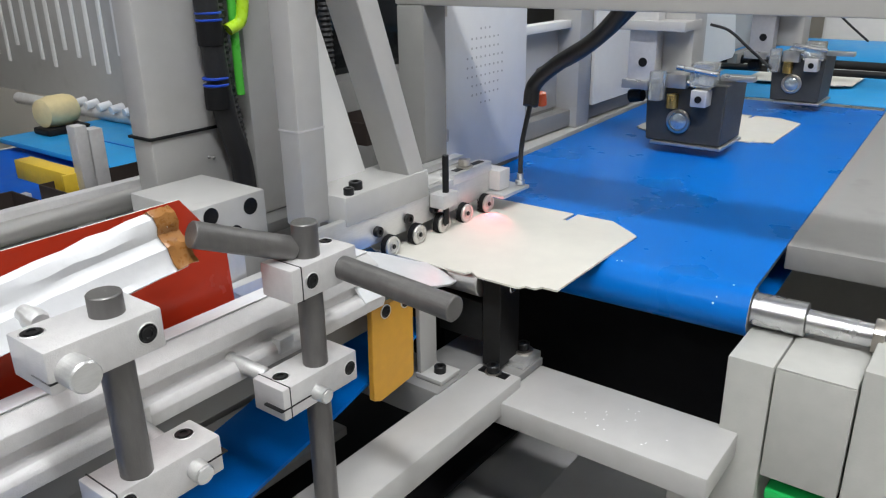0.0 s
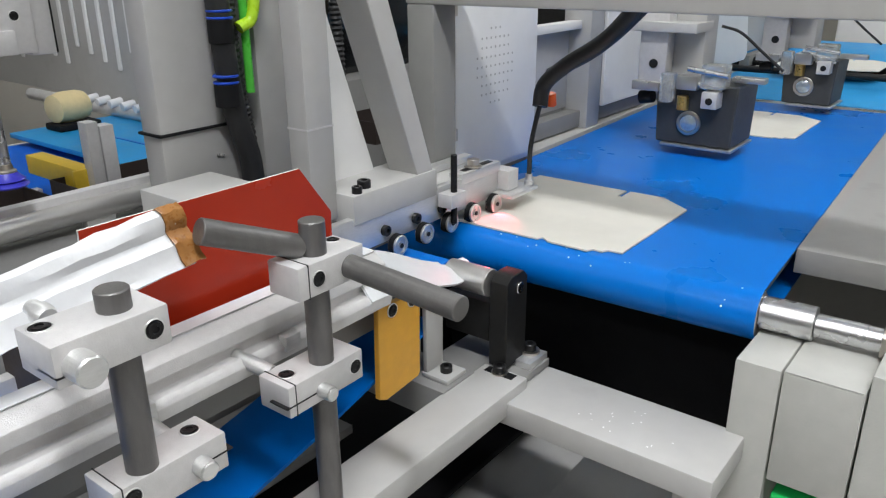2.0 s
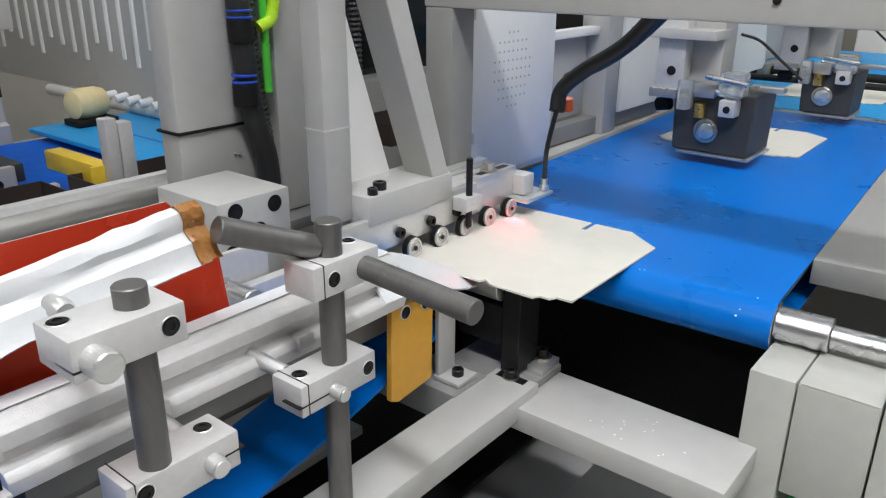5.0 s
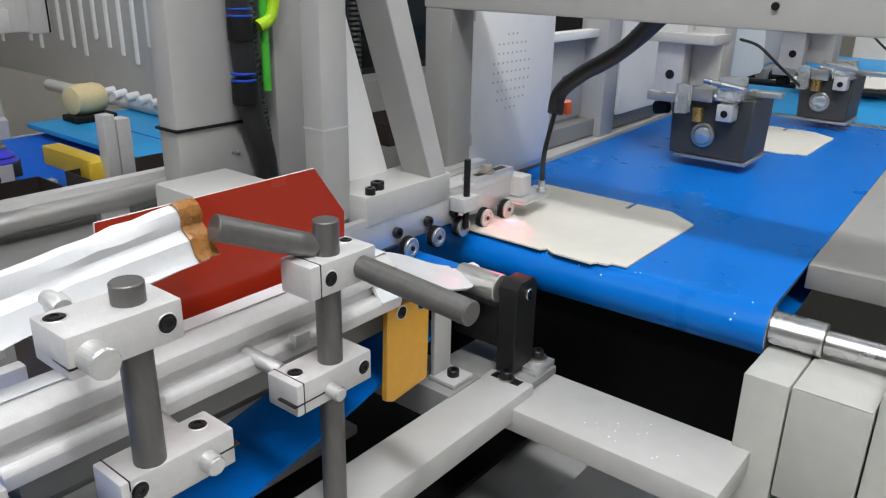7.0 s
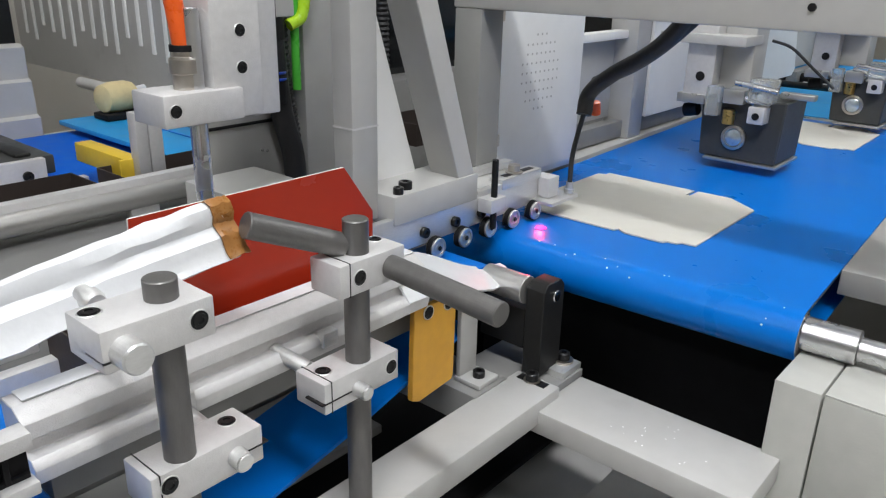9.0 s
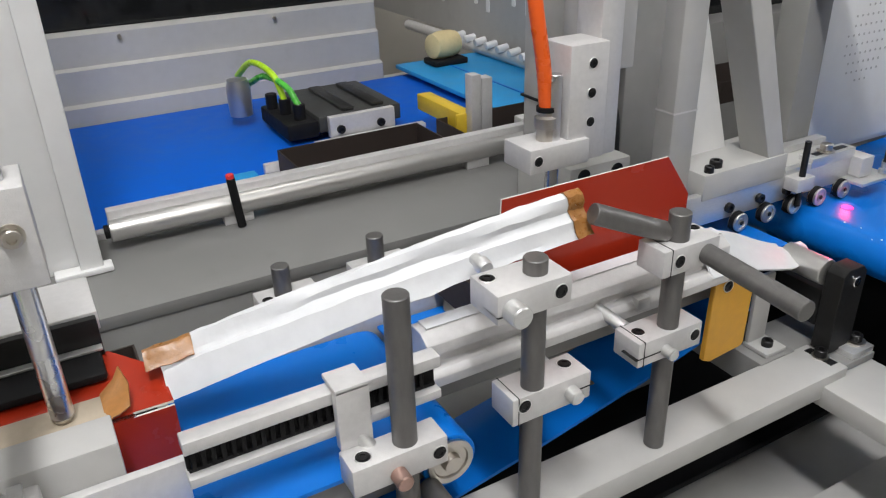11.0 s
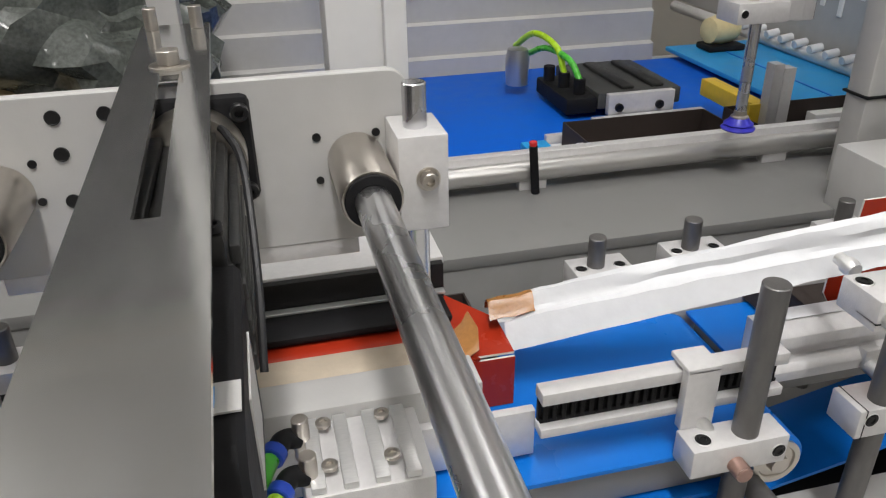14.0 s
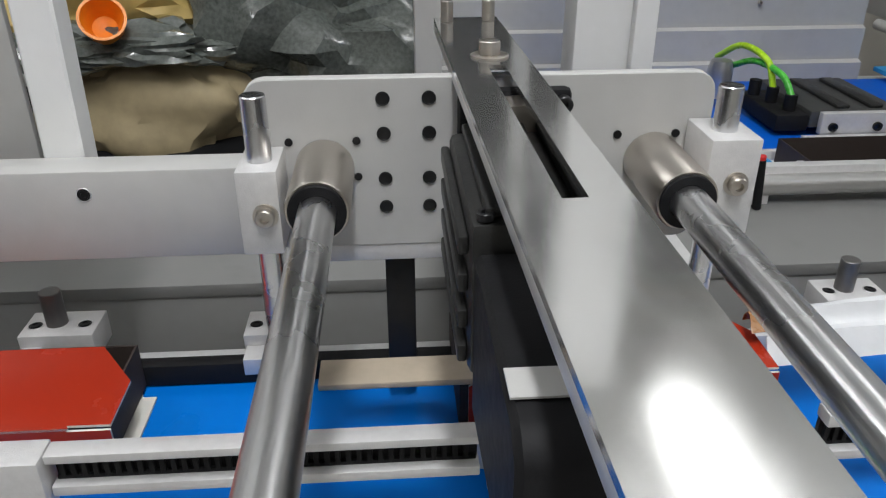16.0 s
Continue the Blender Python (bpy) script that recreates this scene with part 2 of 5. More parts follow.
def smooth_path(pts, n=8):
    pts = [Vector(p) for p in pts]
    ext = [2 * pts[0] - pts[1]] + pts + [2 * pts[-1] - pts[-2]]
    out = []
    for i in range(1, len(ext) - 2):
        a, b, c, d = ext[i - 1:i + 3]
        for j in range(n):
            t = j / n
            out.append(0.5 * ((2 * b) + (c - a) * t + (2 * a - 5 * b + 4 * c - d) * t * t + (3 * b - a - 3 * c + d) * t ** 3))
    return out + [pts[-1]]


def tube(pts, r, seg=12, n=8, ribs=0.0, pitch=0.006):
    """A round hose along a smooth path; ribs: depth of its corrugation."""
    path = smooth_path(pts, n)
    if ribs:
        fine, carry = [], 0
        for a, b in zip(path, path[1:]):
            k = max(1, int((b - a).length / (pitch / 2)))
            fine += [a.lerp(b, i / k) for i in range(k)]
        path = fine + [path[-1]]
    bm = bmesh.new()
    rings = []
    up = Vector((0.31, 0.12, 0.94)).normalized()
    for i, p in enumerate(path):
        t = (path[min(i + 1, len(path) - 1)] - path[max(i - 1, 0)]).normalized()
        u = (up - t * up.dot(t)).normalized()
        up = u
        w = t.cross(u)
        rr = r - (ribs if ribs and i % 2 else 0)
        rings.append([bm.verts.new(p + (u * math.cos(2 * math.pi * k / seg) + w * math.sin(2 * math.pi * k / seg)) * rr) for k in range(seg)])
    for a, b in zip(rings, rings[1:]):
        for k in range(seg):
            bm.faces.new((a[k], a[(k + 1) % seg], b[(k + 1) % seg], b[k]))
    bm.faces.new(rings[0][::-1])
    bm.faces.new(rings[-1])
    return bm


def loft(sections, thick=0.0):
    """A skin through rows of points, all of one length; thick: made into a plate along the faces' normals."""
    bm = bmesh.new()
    rows = [[bm.verts.new(p) for p in s] for s in sections]
    for a, b in zip(rows, rows[1:]):
        for i in range(len(a) - 1):
            bm.faces.new((a[i], a[i + 1], b[i + 1], b[i]))
    if thick:
        bmesh.ops.recalc_face_normals(bm, faces=bm.faces)
        bmesh.ops.solidify(bm, geom=bm.faces[:], thickness=thick)
    return bm


def cap_screw(p, axis, r, h, parent, m=None, socket=True):
    """Socket-head screw whose head stands proud along axis."""
    p, a = Vector(p), Vector(axis).normalized()
    prof = [(0, r), (h * 0.9, r), (h, r * 0.88), (h, r * 0.5), (h * 0.4, r * 0.48), (h * 0.4, 0.0001)] if socket else [(0, r), (h * 0.8, r), (h, r * 0.85), (h, 0.0001)]
    return part("screw", lathe(p, a, prof, 18), m or BLACK_M, parent)


def socket_screw(p, axis, r, parent):
    """A screw sunk in a block: dark counterbore ring with a head inside."""
    p, a = Vector(p), Vector(axis).normalized()
    ring = lathe(p, a, [(-0.001, r), (0.0005, r), (0.0006, r * 0.86), (0.0003, r * 0.84), (0.0003, r * 0.78), (0.0013, r * 0.74), (0.0014, r * 0.44), (0.0004, r * 0.42), (0.0004, 0.0001)], 20)
    head = part("screw", ring, BLACK_M, parent)
    part("rim", lathe(p, a, [(-0.0006, r * 1.17), (0.0003, r * 1.17), (0.0007, r * 1.10), (0.0005, r * 1.01), (-0.0008, r * 1.0)], 20), ALU_RAW, parent, "bright chamfer round the screw")
    return head


def hex_bolt(p, axis, r, h, parent, m, washer=0.0):
    p, a = Vector(p), Vector(axis).normalized()
    if washer:
        part("washer", lathe(p, a, [(0, washer), (0.0012, washer), (0.0016, washer * 0.95), (0.0016, 0.0001)], 24), m, parent)
        p = p + a * 0.0016
    return part("bolt_head", cyl(p, p + a * h, r, seg=6, bev=0.0006), m, parent)

# ---- hall ----
H = 1.045          # carrying height of the belts
solid("floor", box(-6, 8, -3, 4.1, -0.1, 0, 0), CONCRETE, "grey coated concrete factory floor", "floor", kind="structure")
solid("ceiling", box(-6.1, 8.1, -3.1, 4.2, 4.0, 4.1, 0), CEIL_M, "plain pale grey ceiling of the factory hall", "ceiling", kind="structure")
for nm, b in (("wall_north", (-6, 8, 4.1, 4.2, 0, 4.0)), ("wall_south", (-6, 8, -3.1, -3, 0, 4.0)), ("wall_east", (8, 8.1, -3.1, 4.2, 0, 4.0)), ("wall_west", (-6.1, -6, -3.1, 4.2, 0, 4.0))):
    solid(nm, box(*b, 0), WALL_M, "plain off-white painted hall wall", "wall", kind="structure")
for lx, ly, lw in TUBES:
    # fixture added around each lamp, never in view
    t_ = thing("unseen_pendant_light", "long white pendant light added out of view, with lit diffusers", "lamp", "pendant lights", (lx, ly, 4.0))
    part("housing", box(lx - 0.13, lx + 0.13, ly - 0.69, ly + 0.69, 3.355, 3.39), WHITE_P, t_)
    part("diffuser", box(lx - 0.1, lx + 0.1, ly - 0.65, ly + 0.65, 3.335, 3.352), LAMP_G, t_)
    for sy in (-0.5, 0.5):
        part("hanger", cyl((lx, ly + sy, 3.39), (lx, ly + sy, 4.0), 0.006, seg=10), BLACK_P, t_)


# ---- wide belt conveyor ----
t = thing("wide_conveyor", "wide blue belt conveyor between grey side plates", "conveyor", at=(2, 0.42, 0))
prof = []
for i in range(13):
    a = math.pi / 2 + math.pi * i / 12
    prof.append((0.812 + 0.029 * math.cos(a), H - 0.029 + 0.029 * math.sin(a)))
prof = [(1.955, H)] + prof + [(1.955, H - 0.058), (1.955, H - 0.056)] + [(0.812 + 0.027 * math.cos(math.pi / 2 + math.pi * (12 - i) / 12), H - 0.029 + 0.027 * math.sin(math.pi / 2 + math.pi * (12 - i) / 12)) for i in range(13)] + [(1.955, H - 0.002)]
bm = bmesh.new()
lo = [bm.verts.new((x, 0.172, z)) for x, z in prof]
hi = [bm.verts.new((x, 0.66, z)) for x, z in prof]
bm.faces.new(lo), bm.faces.new(hi[::-1])
for i in range(len(prof)):
    j = (i + 1) % len(prof)
    bm.faces.new((lo[i], lo[j], hi[j], hi[i]))
belt = part("belt", bm, BELT, t, "glossy blue belt with small pits along its nose")
part("roller", cyl((0.812, 0.172, H - 0.029), (0.812, 0.655, H - 0.029), 0.0255), CHROME, t)
part("roller_hub", cyl((0.812, 0.118, H - 0.026), (0.812, 0.1715, H - 0.026), 0.0185), CHROME, t)
part("roller_shaft", cyl((0.812, 0.02, H - 0.027), (0.812, 0.1175, H - 0.027), 0.013), CHROME, t)
part("shaft_nut", cyl((0.812, 0.045, H - 0.027), (0.812, 0.056, H - 0.027), 0.020, seg=6), NICKEL, t)
part("bed_plate", box(0.86, 1.95, 0.18, 0.65, H - 0.025, H - 0.004), PAINT_D, t)
part("side_plate", box(0.80, 2.53, 0.668, 0.80, H - 0.02, H + 0.004), PAINT, t, "grey side plate of the conveyor")
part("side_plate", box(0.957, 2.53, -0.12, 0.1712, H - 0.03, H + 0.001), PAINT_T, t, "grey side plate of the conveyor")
part("end_lip", box(1.962, 2.0, 0.178, 0.66, H - 0.012, H - 0.001), ZINC, t, "bright lip at the belt's end")
part("infeed_belt", box(2.004, 2.53, 0.176, 0.66, H - 0.01, H, 0.001), BELT_L, t, "light blue infeed belt")
part("hold_down_bar", cyl((2.30, -0.12, H + 0.03), (2.30, 0.70, H + 0.03), 0.009, seg=16), BLACK_A, t, "thin dark bar over the infeed belt")
for by in (-0.1, 0.69):
    part("bar_bracket", box(2.285, 2.315, by - 0.01, by + 0.01, H, H + 0.045, 0.001), ALU, t)
part("side_skirt", box(0.84, 2.53, -0.12, -0.112, 0.5, H - 0.03), PAINT, t)
# near-black skirt and end sheet put the shade below the belt into colour
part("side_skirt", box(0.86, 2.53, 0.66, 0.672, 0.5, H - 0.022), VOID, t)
part("shade_end_sheet", box(0.90, 0.915, 0.05, 0.64, 0.55, H - 0.07), VOID, t, "near-black sheet for the shade under the belt")
TURN_B = 2.4       # the wide conveyor stands slightly askew to the folding line


def askew(ob):
    """Turn a thing about the middle of the belt's nose."""
    m_ = pose(0.812, 0.42, 0, 0, 0, TURN_B) @ Matrix.Translation((-0.812, -0.42, 0))
    ob.location = m_ @ ob.location
    ob.rotation_euler.z = radians(TURN_B)


rnd = random.Random(12)
for i in range(13):
    an, py = radians(rnd.uniform(95, 165)), rnd.uniform(0.19, 0.50)
    c0 = Vector((0.812, py, H - 0.029))
    d0 = Vector((math.cos(an), 0, math.sin(an)))
    part("pit", cyl(c0 + d0 * 0.0288, c0 + d0 * 0.0293, rnd.uniform(0.0007, 0.0014), seg=8, bev=0), WHITE_P, t)
askew(t)

for nm, y0, y1, zt in (("bearing_housing", 0.126, 0.170, 1.0), ("bearing_housing", 0.052, 0.124, 1.0)):
    h = thing(nm, "square grey painted bearing housing at the belt's nose", "machine housing", "bearing housings", (0.8, (y0 + y1) / 2, 0.5))
    part("body", box(0.738, 0.862, y0, y1, 0.5 if y0 > 0.1 else 0.875, zt, 0.0018), BOX_GREY, h)
    if y0 > 0.1:
        socket_screw((0.738, 0.146, 0.80), (-1, 0, 0), 0.006, h)
    else:
        part("cover", box(0.7385, 0.8615, y0 + 0.0005, y1 - 0.0005, zt + 0.0002, zt + 0.0012, 0.0005), BOX_GREY, h)
h = thing("housing_stand", "grey painted upright plate beside the housings", "machine frame", at=(0.8, 0, 0.3))
part("plate", box(0.742, 0.90, -0.05, 0.050, 0.3, 1.02, 0.002), BOX_GREY, h)
part("foot", box(0.72, 0.92, -0.06, 0.060, 0.0, 0.3, 0.002), BOX_GREY, h)
h = thing("latch_tab", "bright green plastic tab in a black recess", "latch", at=(0.76, 0.088, 0.86))
part("tab", box(0.742, 0.80, 0.06, 0.118, 0.845, 0.858, 0.003), GREEN_P, h)
part("recess", box(0.80, 0.86, 0.054, 0.122, 0.80, 0.873, 0.001), BLACK_P, h)

# ---- lower frame of the folding line ----
f = thing("base_frame", "grey painted steel base frame with slotted bars", "machine frame", at=(0.4, 0.4, 0))
part("long_bar", box(-0.9, 0.687, 0.380, 0.438, 0.897, 0.928, 0.002), PAINT, f, "long grey bar carrying the guide rods")
part("cross_bar", box(0.645, 0.745, 0.150, 0.405, 0.886, 0.915, 0.002), PAINT, f, "flat grey cross bar with wear marks")
rnd = random.Random(8)
for i in range(16):
    mx, my = rnd.uniform(0.66, 0.72), rnd.uniform(0.19, 0.31)
    part("scuff", box(mx, mx + rnd.uniform(0.0006, 0.003), my, my + rnd.uniform(0.0006, 0.002), 0.9151, 0.9154, 0), WHITE_P, f)
part("slot", box(0.671, 0.6835, 0.392, 0.430, 0.9276, 0.9286, 0.0004), BLACK_M, f)
part("joint_plate", box(0.66, 0.745, 0.385, 0.50, 0.916, 0.926, 0.001), PAINT_D, f)
part("joint_bar", box(0.60, 0.66, 0.435, 0.62, 0.89, 0.93, 0.001), PAINT_D, f)
part("end_tie", box(0.705, 0.745, 0.388, 0.425, 0.926, 0.934, 0.0006), ALU_RAW, f)
part("leg", box(-0.88, -0.82, 0.37, 0.43, 0, 0.897), PAINT, f)
part("leg", box(0.70, 0.737, 0.175, 0.205, 0, 0.886), PAINT, f)
part("washer", lathe((0.677, 0.412, 0.9286), (0, 0, 1), [(0, 0.0098), (0.0012, 0.0098), (0.0012, 0.0001)]), NICKEL, f)
cap_screw((0.677, 0.412, 0.9298), (0, 0, 1), 0.0075, 0.009, f)
cap_screw((0.732, 0.405, 0.937), (0, 0, 1), 0.0075, 0.009, f)
part("washer", lathe((0.732, 0.405, 0.934), (0, 0, 1), [(0, 0.012), (0.003, 0.012), (0.003, 0.0001)]), NICKEL, f)
pan = thing("drip_pan", "grey sheet-metal pan under the folding line", "machine panel", at=(0.4, 0.3, 0.6))
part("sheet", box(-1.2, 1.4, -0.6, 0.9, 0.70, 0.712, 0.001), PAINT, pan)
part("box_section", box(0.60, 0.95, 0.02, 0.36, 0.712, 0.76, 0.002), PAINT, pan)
# near-black sheet laid in where the gap over the pan is shaded
part("shade_plate", box(-1.2, 0.9, 0.46, 0.74, 0.75, 0.76, 0.001), VOID, pan)
part("skirt", box(-1.2, 1.4, 0.9, 0.912, 0.0, 0.70, 0), PAINT_D, pan)
bx = thing("terminal_box", "small clear-lidded terminal box on the pan", "electrical box", at=(0.62, 0.30, 0.712))
part("body", box(0.585, 0.66, 0.255, 0.31, 0.7605, 0.785, 0.003), PAINT, bx)
part("lid", box(0.588, 0.657, 0.258, 0.307, 0.7855, 0.790, 0.002), ZINC, bx)

# ---- narrow folding belt ----
n = thing("folding_conveyor", "narrow blue belt of the folding line with its return strand", "conveyor", at=(0, 0.5, 0))
part("belt", box(0.172, 0.692, 0.493, 0.592, H - 0.004, H, 0.0008), BELT, n, "flat blue carrying belt")
part("belt", join(box(-5.4, 0.15, 0.400, 0.592, H - 0.004, H, 0), cyl((0.15, 0.400, H - 0.026), (0.15, 0.592, H - 0.026), 0.026), box(-5.2, 0.15, 0.400, 0.592, H - 0.052, H - 0.048, 0)), BELT, n, "flat blue belt wrapped round its end roller")
part("end_roller_cap", lathe((0.15, 0.400, H - 0.026), (0, -1, 0), [(0, 0.022), (0.003, 0.022), (0.003, 0.017), (0.001, 0.016), (0.001, 0.009), (0.008, 0.008), (0.008, 0.0001)]), NICKEL, n)
part("bed", box(0.18, 0.62, 0.484, 0.585, H - 0.03, H - 0.0045, 0.001), PAINT_D, n)
part("bed", box(-5.2, 0.13, 0.410, 0.585, H - 0.045, H - 0.0045, 0.001), PAINT_D, n)
part("return_strand", loft([[(0.64, 0.476, 0.990), (0.64, 0.575, 0.990)], [(0.45, 0.476, 0.940), (0.45, 0.575, 0.940)], [(0.30, 0.476, 0.908), (0.30, 0.575, 0.908)], [(0.05, 0.476, 0.86), (0.05, 0.575, 0.86)]], 0.004), BELT, n, "sloping blue return strand")
part("side_strip", box(-5.2, 0.62, 0.596, 0.610, H - 0.06, H + 0.018, 0.001), ALU, n)
part("nose_roller", cyl((0.690, 0.434, H - 0.014), (0.690, 0.492, H - 0.014), 0.0165), TUBE_M, n)
for i in range(3):
    part("bed_slat", box(0.55 + i * 0.03, 0.554 + i * 0.03, 0.47, 0.60, H + 0.0004, H + 0.0022, 0.0004), ALU_RAW, n)

pb = thing("nose_bearing_block", "black anodised bearing block with a bright axle end", "bearing block", at=(0.70, 0.44, 0.926))
part("block", prism([(0.684, 0.930), (0.726, 0.930), (0.726, 1.036), (0.718, 1.044), (0.692, 1.044), (0.684, 1.036)], "y", 0.408, 0.432, 0.0008), BLACK_A, pb)
part("axle_end", cyl((0.708, 0.4055, 1.026), (0.708, 0.412, 1.026), 0.007), CHROME, pb)
part("back_block", box(0.690, 0.730, 0.436, 0.50, 0.955, 1.005, 0.002), BLACK_A, pb)
br = thing("angle_bracket", "bent grey steel bracket bolted to the frame", "bracket", at=(0.62, 0.47, 0.93))
part("upright", box(0.616, 0.646, 0.470, 0.476, 0.932, 1.028, 0.001), PAINT, br)
part("foot", box(0.614, 0.650, 0.440, 0.4765, 0.9305, 0.936, 0.001), PAINT, br)
cap_screw((0.632, 0.455, 0.936), (0, 0, 1), 0.007, 0.008, br)
yp = thing("amber_plate", "amber bakelite plate hung from two dark screws", "guide plate", at=(0.61, 0.495, 0.9))
part("plate", prism([(0.517, 0.956), (0.528, 0.951), (0.579, 0.956), (0.582, 0.960), (0.584, 1.054), (0.520, 1.058)], "y", 0.452, 0.459, 0.0008), YELLOW, yp)
for sx in (0.540, 0.571):
    socket_screw((sx, 0.4515, 1.049), (0, -1, 0), 0.0065, yp)


# ---- folding ploughs ----
def strip(sec0, sec1, n_, bow=0.0, wob=0.0, seed=3, thick=0.003):
    rnd = random.Random(seed)
    rows = []
    for i in range(n_ + 1):
        w = i / n_
        e = w * w * (3 - 2 * w)
        rows.append([Vector(a).lerp(Vector(b), w if k == 0 else w).lerp(Vector(a).lerp(Vector(b), e), 0.5) + Vector((0, 0, bow * math.sin(math.pi * w))) + Vector((0, rnd.uniform(-wob, wob) * min(1, 6 * w, 6 - 6 * w), rnd.uniform(-wob, wob) * min(1, 6 * w, 6 - 6 * w))) for k, (a, b) in enumerate(zip(sec0, sec1))])
    return loft(rows, thick)


R_YZ = [(0.452, 1.210), (0.449, 1.218), (0.443, 1.2215), (0.4375, 1.218), (0.4355, 1.211), (0.4385, 1.204), (0.436, 1.1995), (0.432, 1.1965), (0.4315, 1.191), (0.430, 1.185), (0.427, 1.181)]
L_YZ = [(0.556, 1.112), (0.554, 1.119), (0.549, 1.1245), (0.543, 1.1255), (0.538, 1.121), (0.535, 1.116), (0.531, 1.1135), (0.527, 1.110), (0.523, 1.105), (0.517, 1.097), (0.512, 1.089)]
R_SEC = [(0.300 + 0.001 * i, y, z) for i, (y, z) in enumerate(R_YZ)]
L_SEC = [(-0.030 - 0.0004 * i - (0.017 if i > 6 else 0.0), y, z) for i, (y, z) in enumerate(L_YZ)]
p = thing("folding_plough", "twisted folding guide wrapped in creased white tape with brown tape ends", "folding guide", at=(0.13, 0.5, 1.1))
part("guide", strip(L_SEC, R_SEC, 22, 0.004, 0.0011), TAPE_W, p)
def sec_at(w, dx=0.0, off=0.0):
    return [Vector(a).lerp(Vector(b), w) + Vector((dx, -off, off)) for a, b in zip(L_SEC, R_SEC)]
part("tape_end", strip(sec_at(0.977, 0, 0.0024), sec_at(1.0, 0.008, 0.0014), 5, 0, 0.0009, 5, 0.0012), TAPE_B, p, "wrinkled brown packing tape")
part("tape_end", strip([v + Vector((-0.030, 0.0, -0.003)) for v in sec_at(0.0, 0, 0.0025)[:7]], sec_at(0.03, 0, 0.0028)[:7], 6, 0, 0.0012, 6, 0.0012), TAPE_B, p, "wrinkled brown packing tape")
part("boss", lathe((0.204, 0.424, 1.180), (0, 1, 0.1), [(0, 0.006), (0.004, 0.0075), (0.010, 0.0075), (0.011, 0.0055), (0.020, 0.0055), (0.020, 0.0001)]), ALU_RAW, p)

g = thing("rail_profile", "slotted aluminium profile rail with a white twisted tail", "guide rail", at=(0.34, 0.46, 1.06))
pr = [(0.444, 1.062), (0.480, 1.062), (0.480, 1.112), (0.462, 1.112), (0.449, 1.104), (0.449, 1.092), (0.456, 1.092), (0.456, 1.080), (0.446, 1.080), (0.441, 1.074)]
part("profile", prism(pr, "x", 0.158, 0.53, 0.0006), ALU, g)
part("top_film", prism([(0.4635, 1.1125), (0.478, 1.1125), (0.479, 1.114), (0.4625, 1.114)], "x", 0.165, 0.53), TAPE_W, g)
tail = []
for i in range(13):
    w = i / 12
    x = 0.50 + 0.225 * w
    e = w * w * (3 - 2 * w)
    a, b = Vector((x, 0.478, 1.113)), Vector((x, 0.440, 1.076))
    c, d = Vector((x, 0.520 - 0.02 * w, 1.036)), Vector((x, 0.458 + 0.025 * max(0, w - 0.7) / 0.3, 1.026))
    tail.append([a.lerp(c, e), a.lerp(c, e).lerp(b.lerp(d, e), 0.5) + Vector((0, 0, 0.003)), b.lerp(d, e)])
part("tail", loft(tail, 0.003), TAPE_W, g, "white tape-covered twisted tail")
for sx in (0.262, 0.40):
    part("slot_nut", box(sx - 0.008, sx + 0.008, 0.438, 0.448, 1.070, 1.084, 0.001), ALU_RAW, g)


TOOTH = finish(box(-0.0019, 0.0019, 0.0075, 0.012, 0.0092, 0.0285, 0.0004, 1), BLACK_P)


def tooth_rail(x0, x1, z0, at_y, h, lip):
    """A slim channel rail of height h with a black comb between two white strips."""
    r_ = thing("tooth_rail", "white aluminium channel rail with a black toothed insert", "guide rail", "toothed rails", ((x0 + x1) / 2, at_y, z0))
    part("top_strip", box(x0, x1, at_y, at_y + 0.016, z0 + h - lip, z0 + h, 0.001), ALU, r_)
    part("bottom_strip", box(x0, x1, at_y, at_y + 0.016, z0, z0 + 0.0085, 0.001), ALU, r_)
    part("backing", box(x0 + 0.001, x1 - 0.001, at_y + 0.011, at_y + 0.015, z0 + 0.0085, z0 + h - lip, 0.0005), BLACK_P, r_)
    ins = part("toothed_insert", box(x0 + 0.002, x1 - 0.002, at_y + 0.008, at_y + 0.0112, z0 + 0.0085, z0 + 0.0115, 0), BLACK_P, r_)
    for i in range(int((x1 - x0) / 0.0075) - 1):
        o = new("tooth", TOOTH)
        o.parent = ins
        o.location = (x0 + 0.0061 + i * 0.0075 - r_["base"][0], 0, 0)
    return r_


tooth_rail(-0.058, 0.150, 1.080, 0.410, 0.042, 0.011)
lr = tooth_rail(-0.602, -0.309, 1.0875, 0.405, 0.0355, 0.007)
part("end_block", box(-0.665, -0.603, 0.398, 0.424, 1.078, 1.123, 0.0015), ALU, lr, "white end block of the rail")
tooth_rail(-1.10, -0.667, 1.0875, 0.405, 0.0355, 0.007)


# ---- guide rods and clamps ----
def clamp(par, x0, x1, y0, y1, z0, z1, slit_x=None, slit_z=None):
    c = part("clamp_block", box(x0, x1, y0, y1, z0, z1, 0.0014), ALU, par, "silver anodised clamp block")
    if slit_x is not None:
        part("slit", box(slit_x - 0.0004, slit_x + 0.0004, y0 - 0.0004, y1 + 0.0004, z0 - 0.0004, z1 + 0.0004, 0), BLACK_M, c)
    if slit_z is not None:
        zz, a, b = slit_z
        part("slit", box(a, b, y0 - 0.0004, y0 + 0.02, zz - 0.0006, zz + 0.0006, 0), BLACK_M, c)
    return c


def pin(par, p0, p1, r, m=None, label=""):
    return part("pin", cyl(p0, p1, r, bev=0.0012), m or ALU_RAW, par, label)


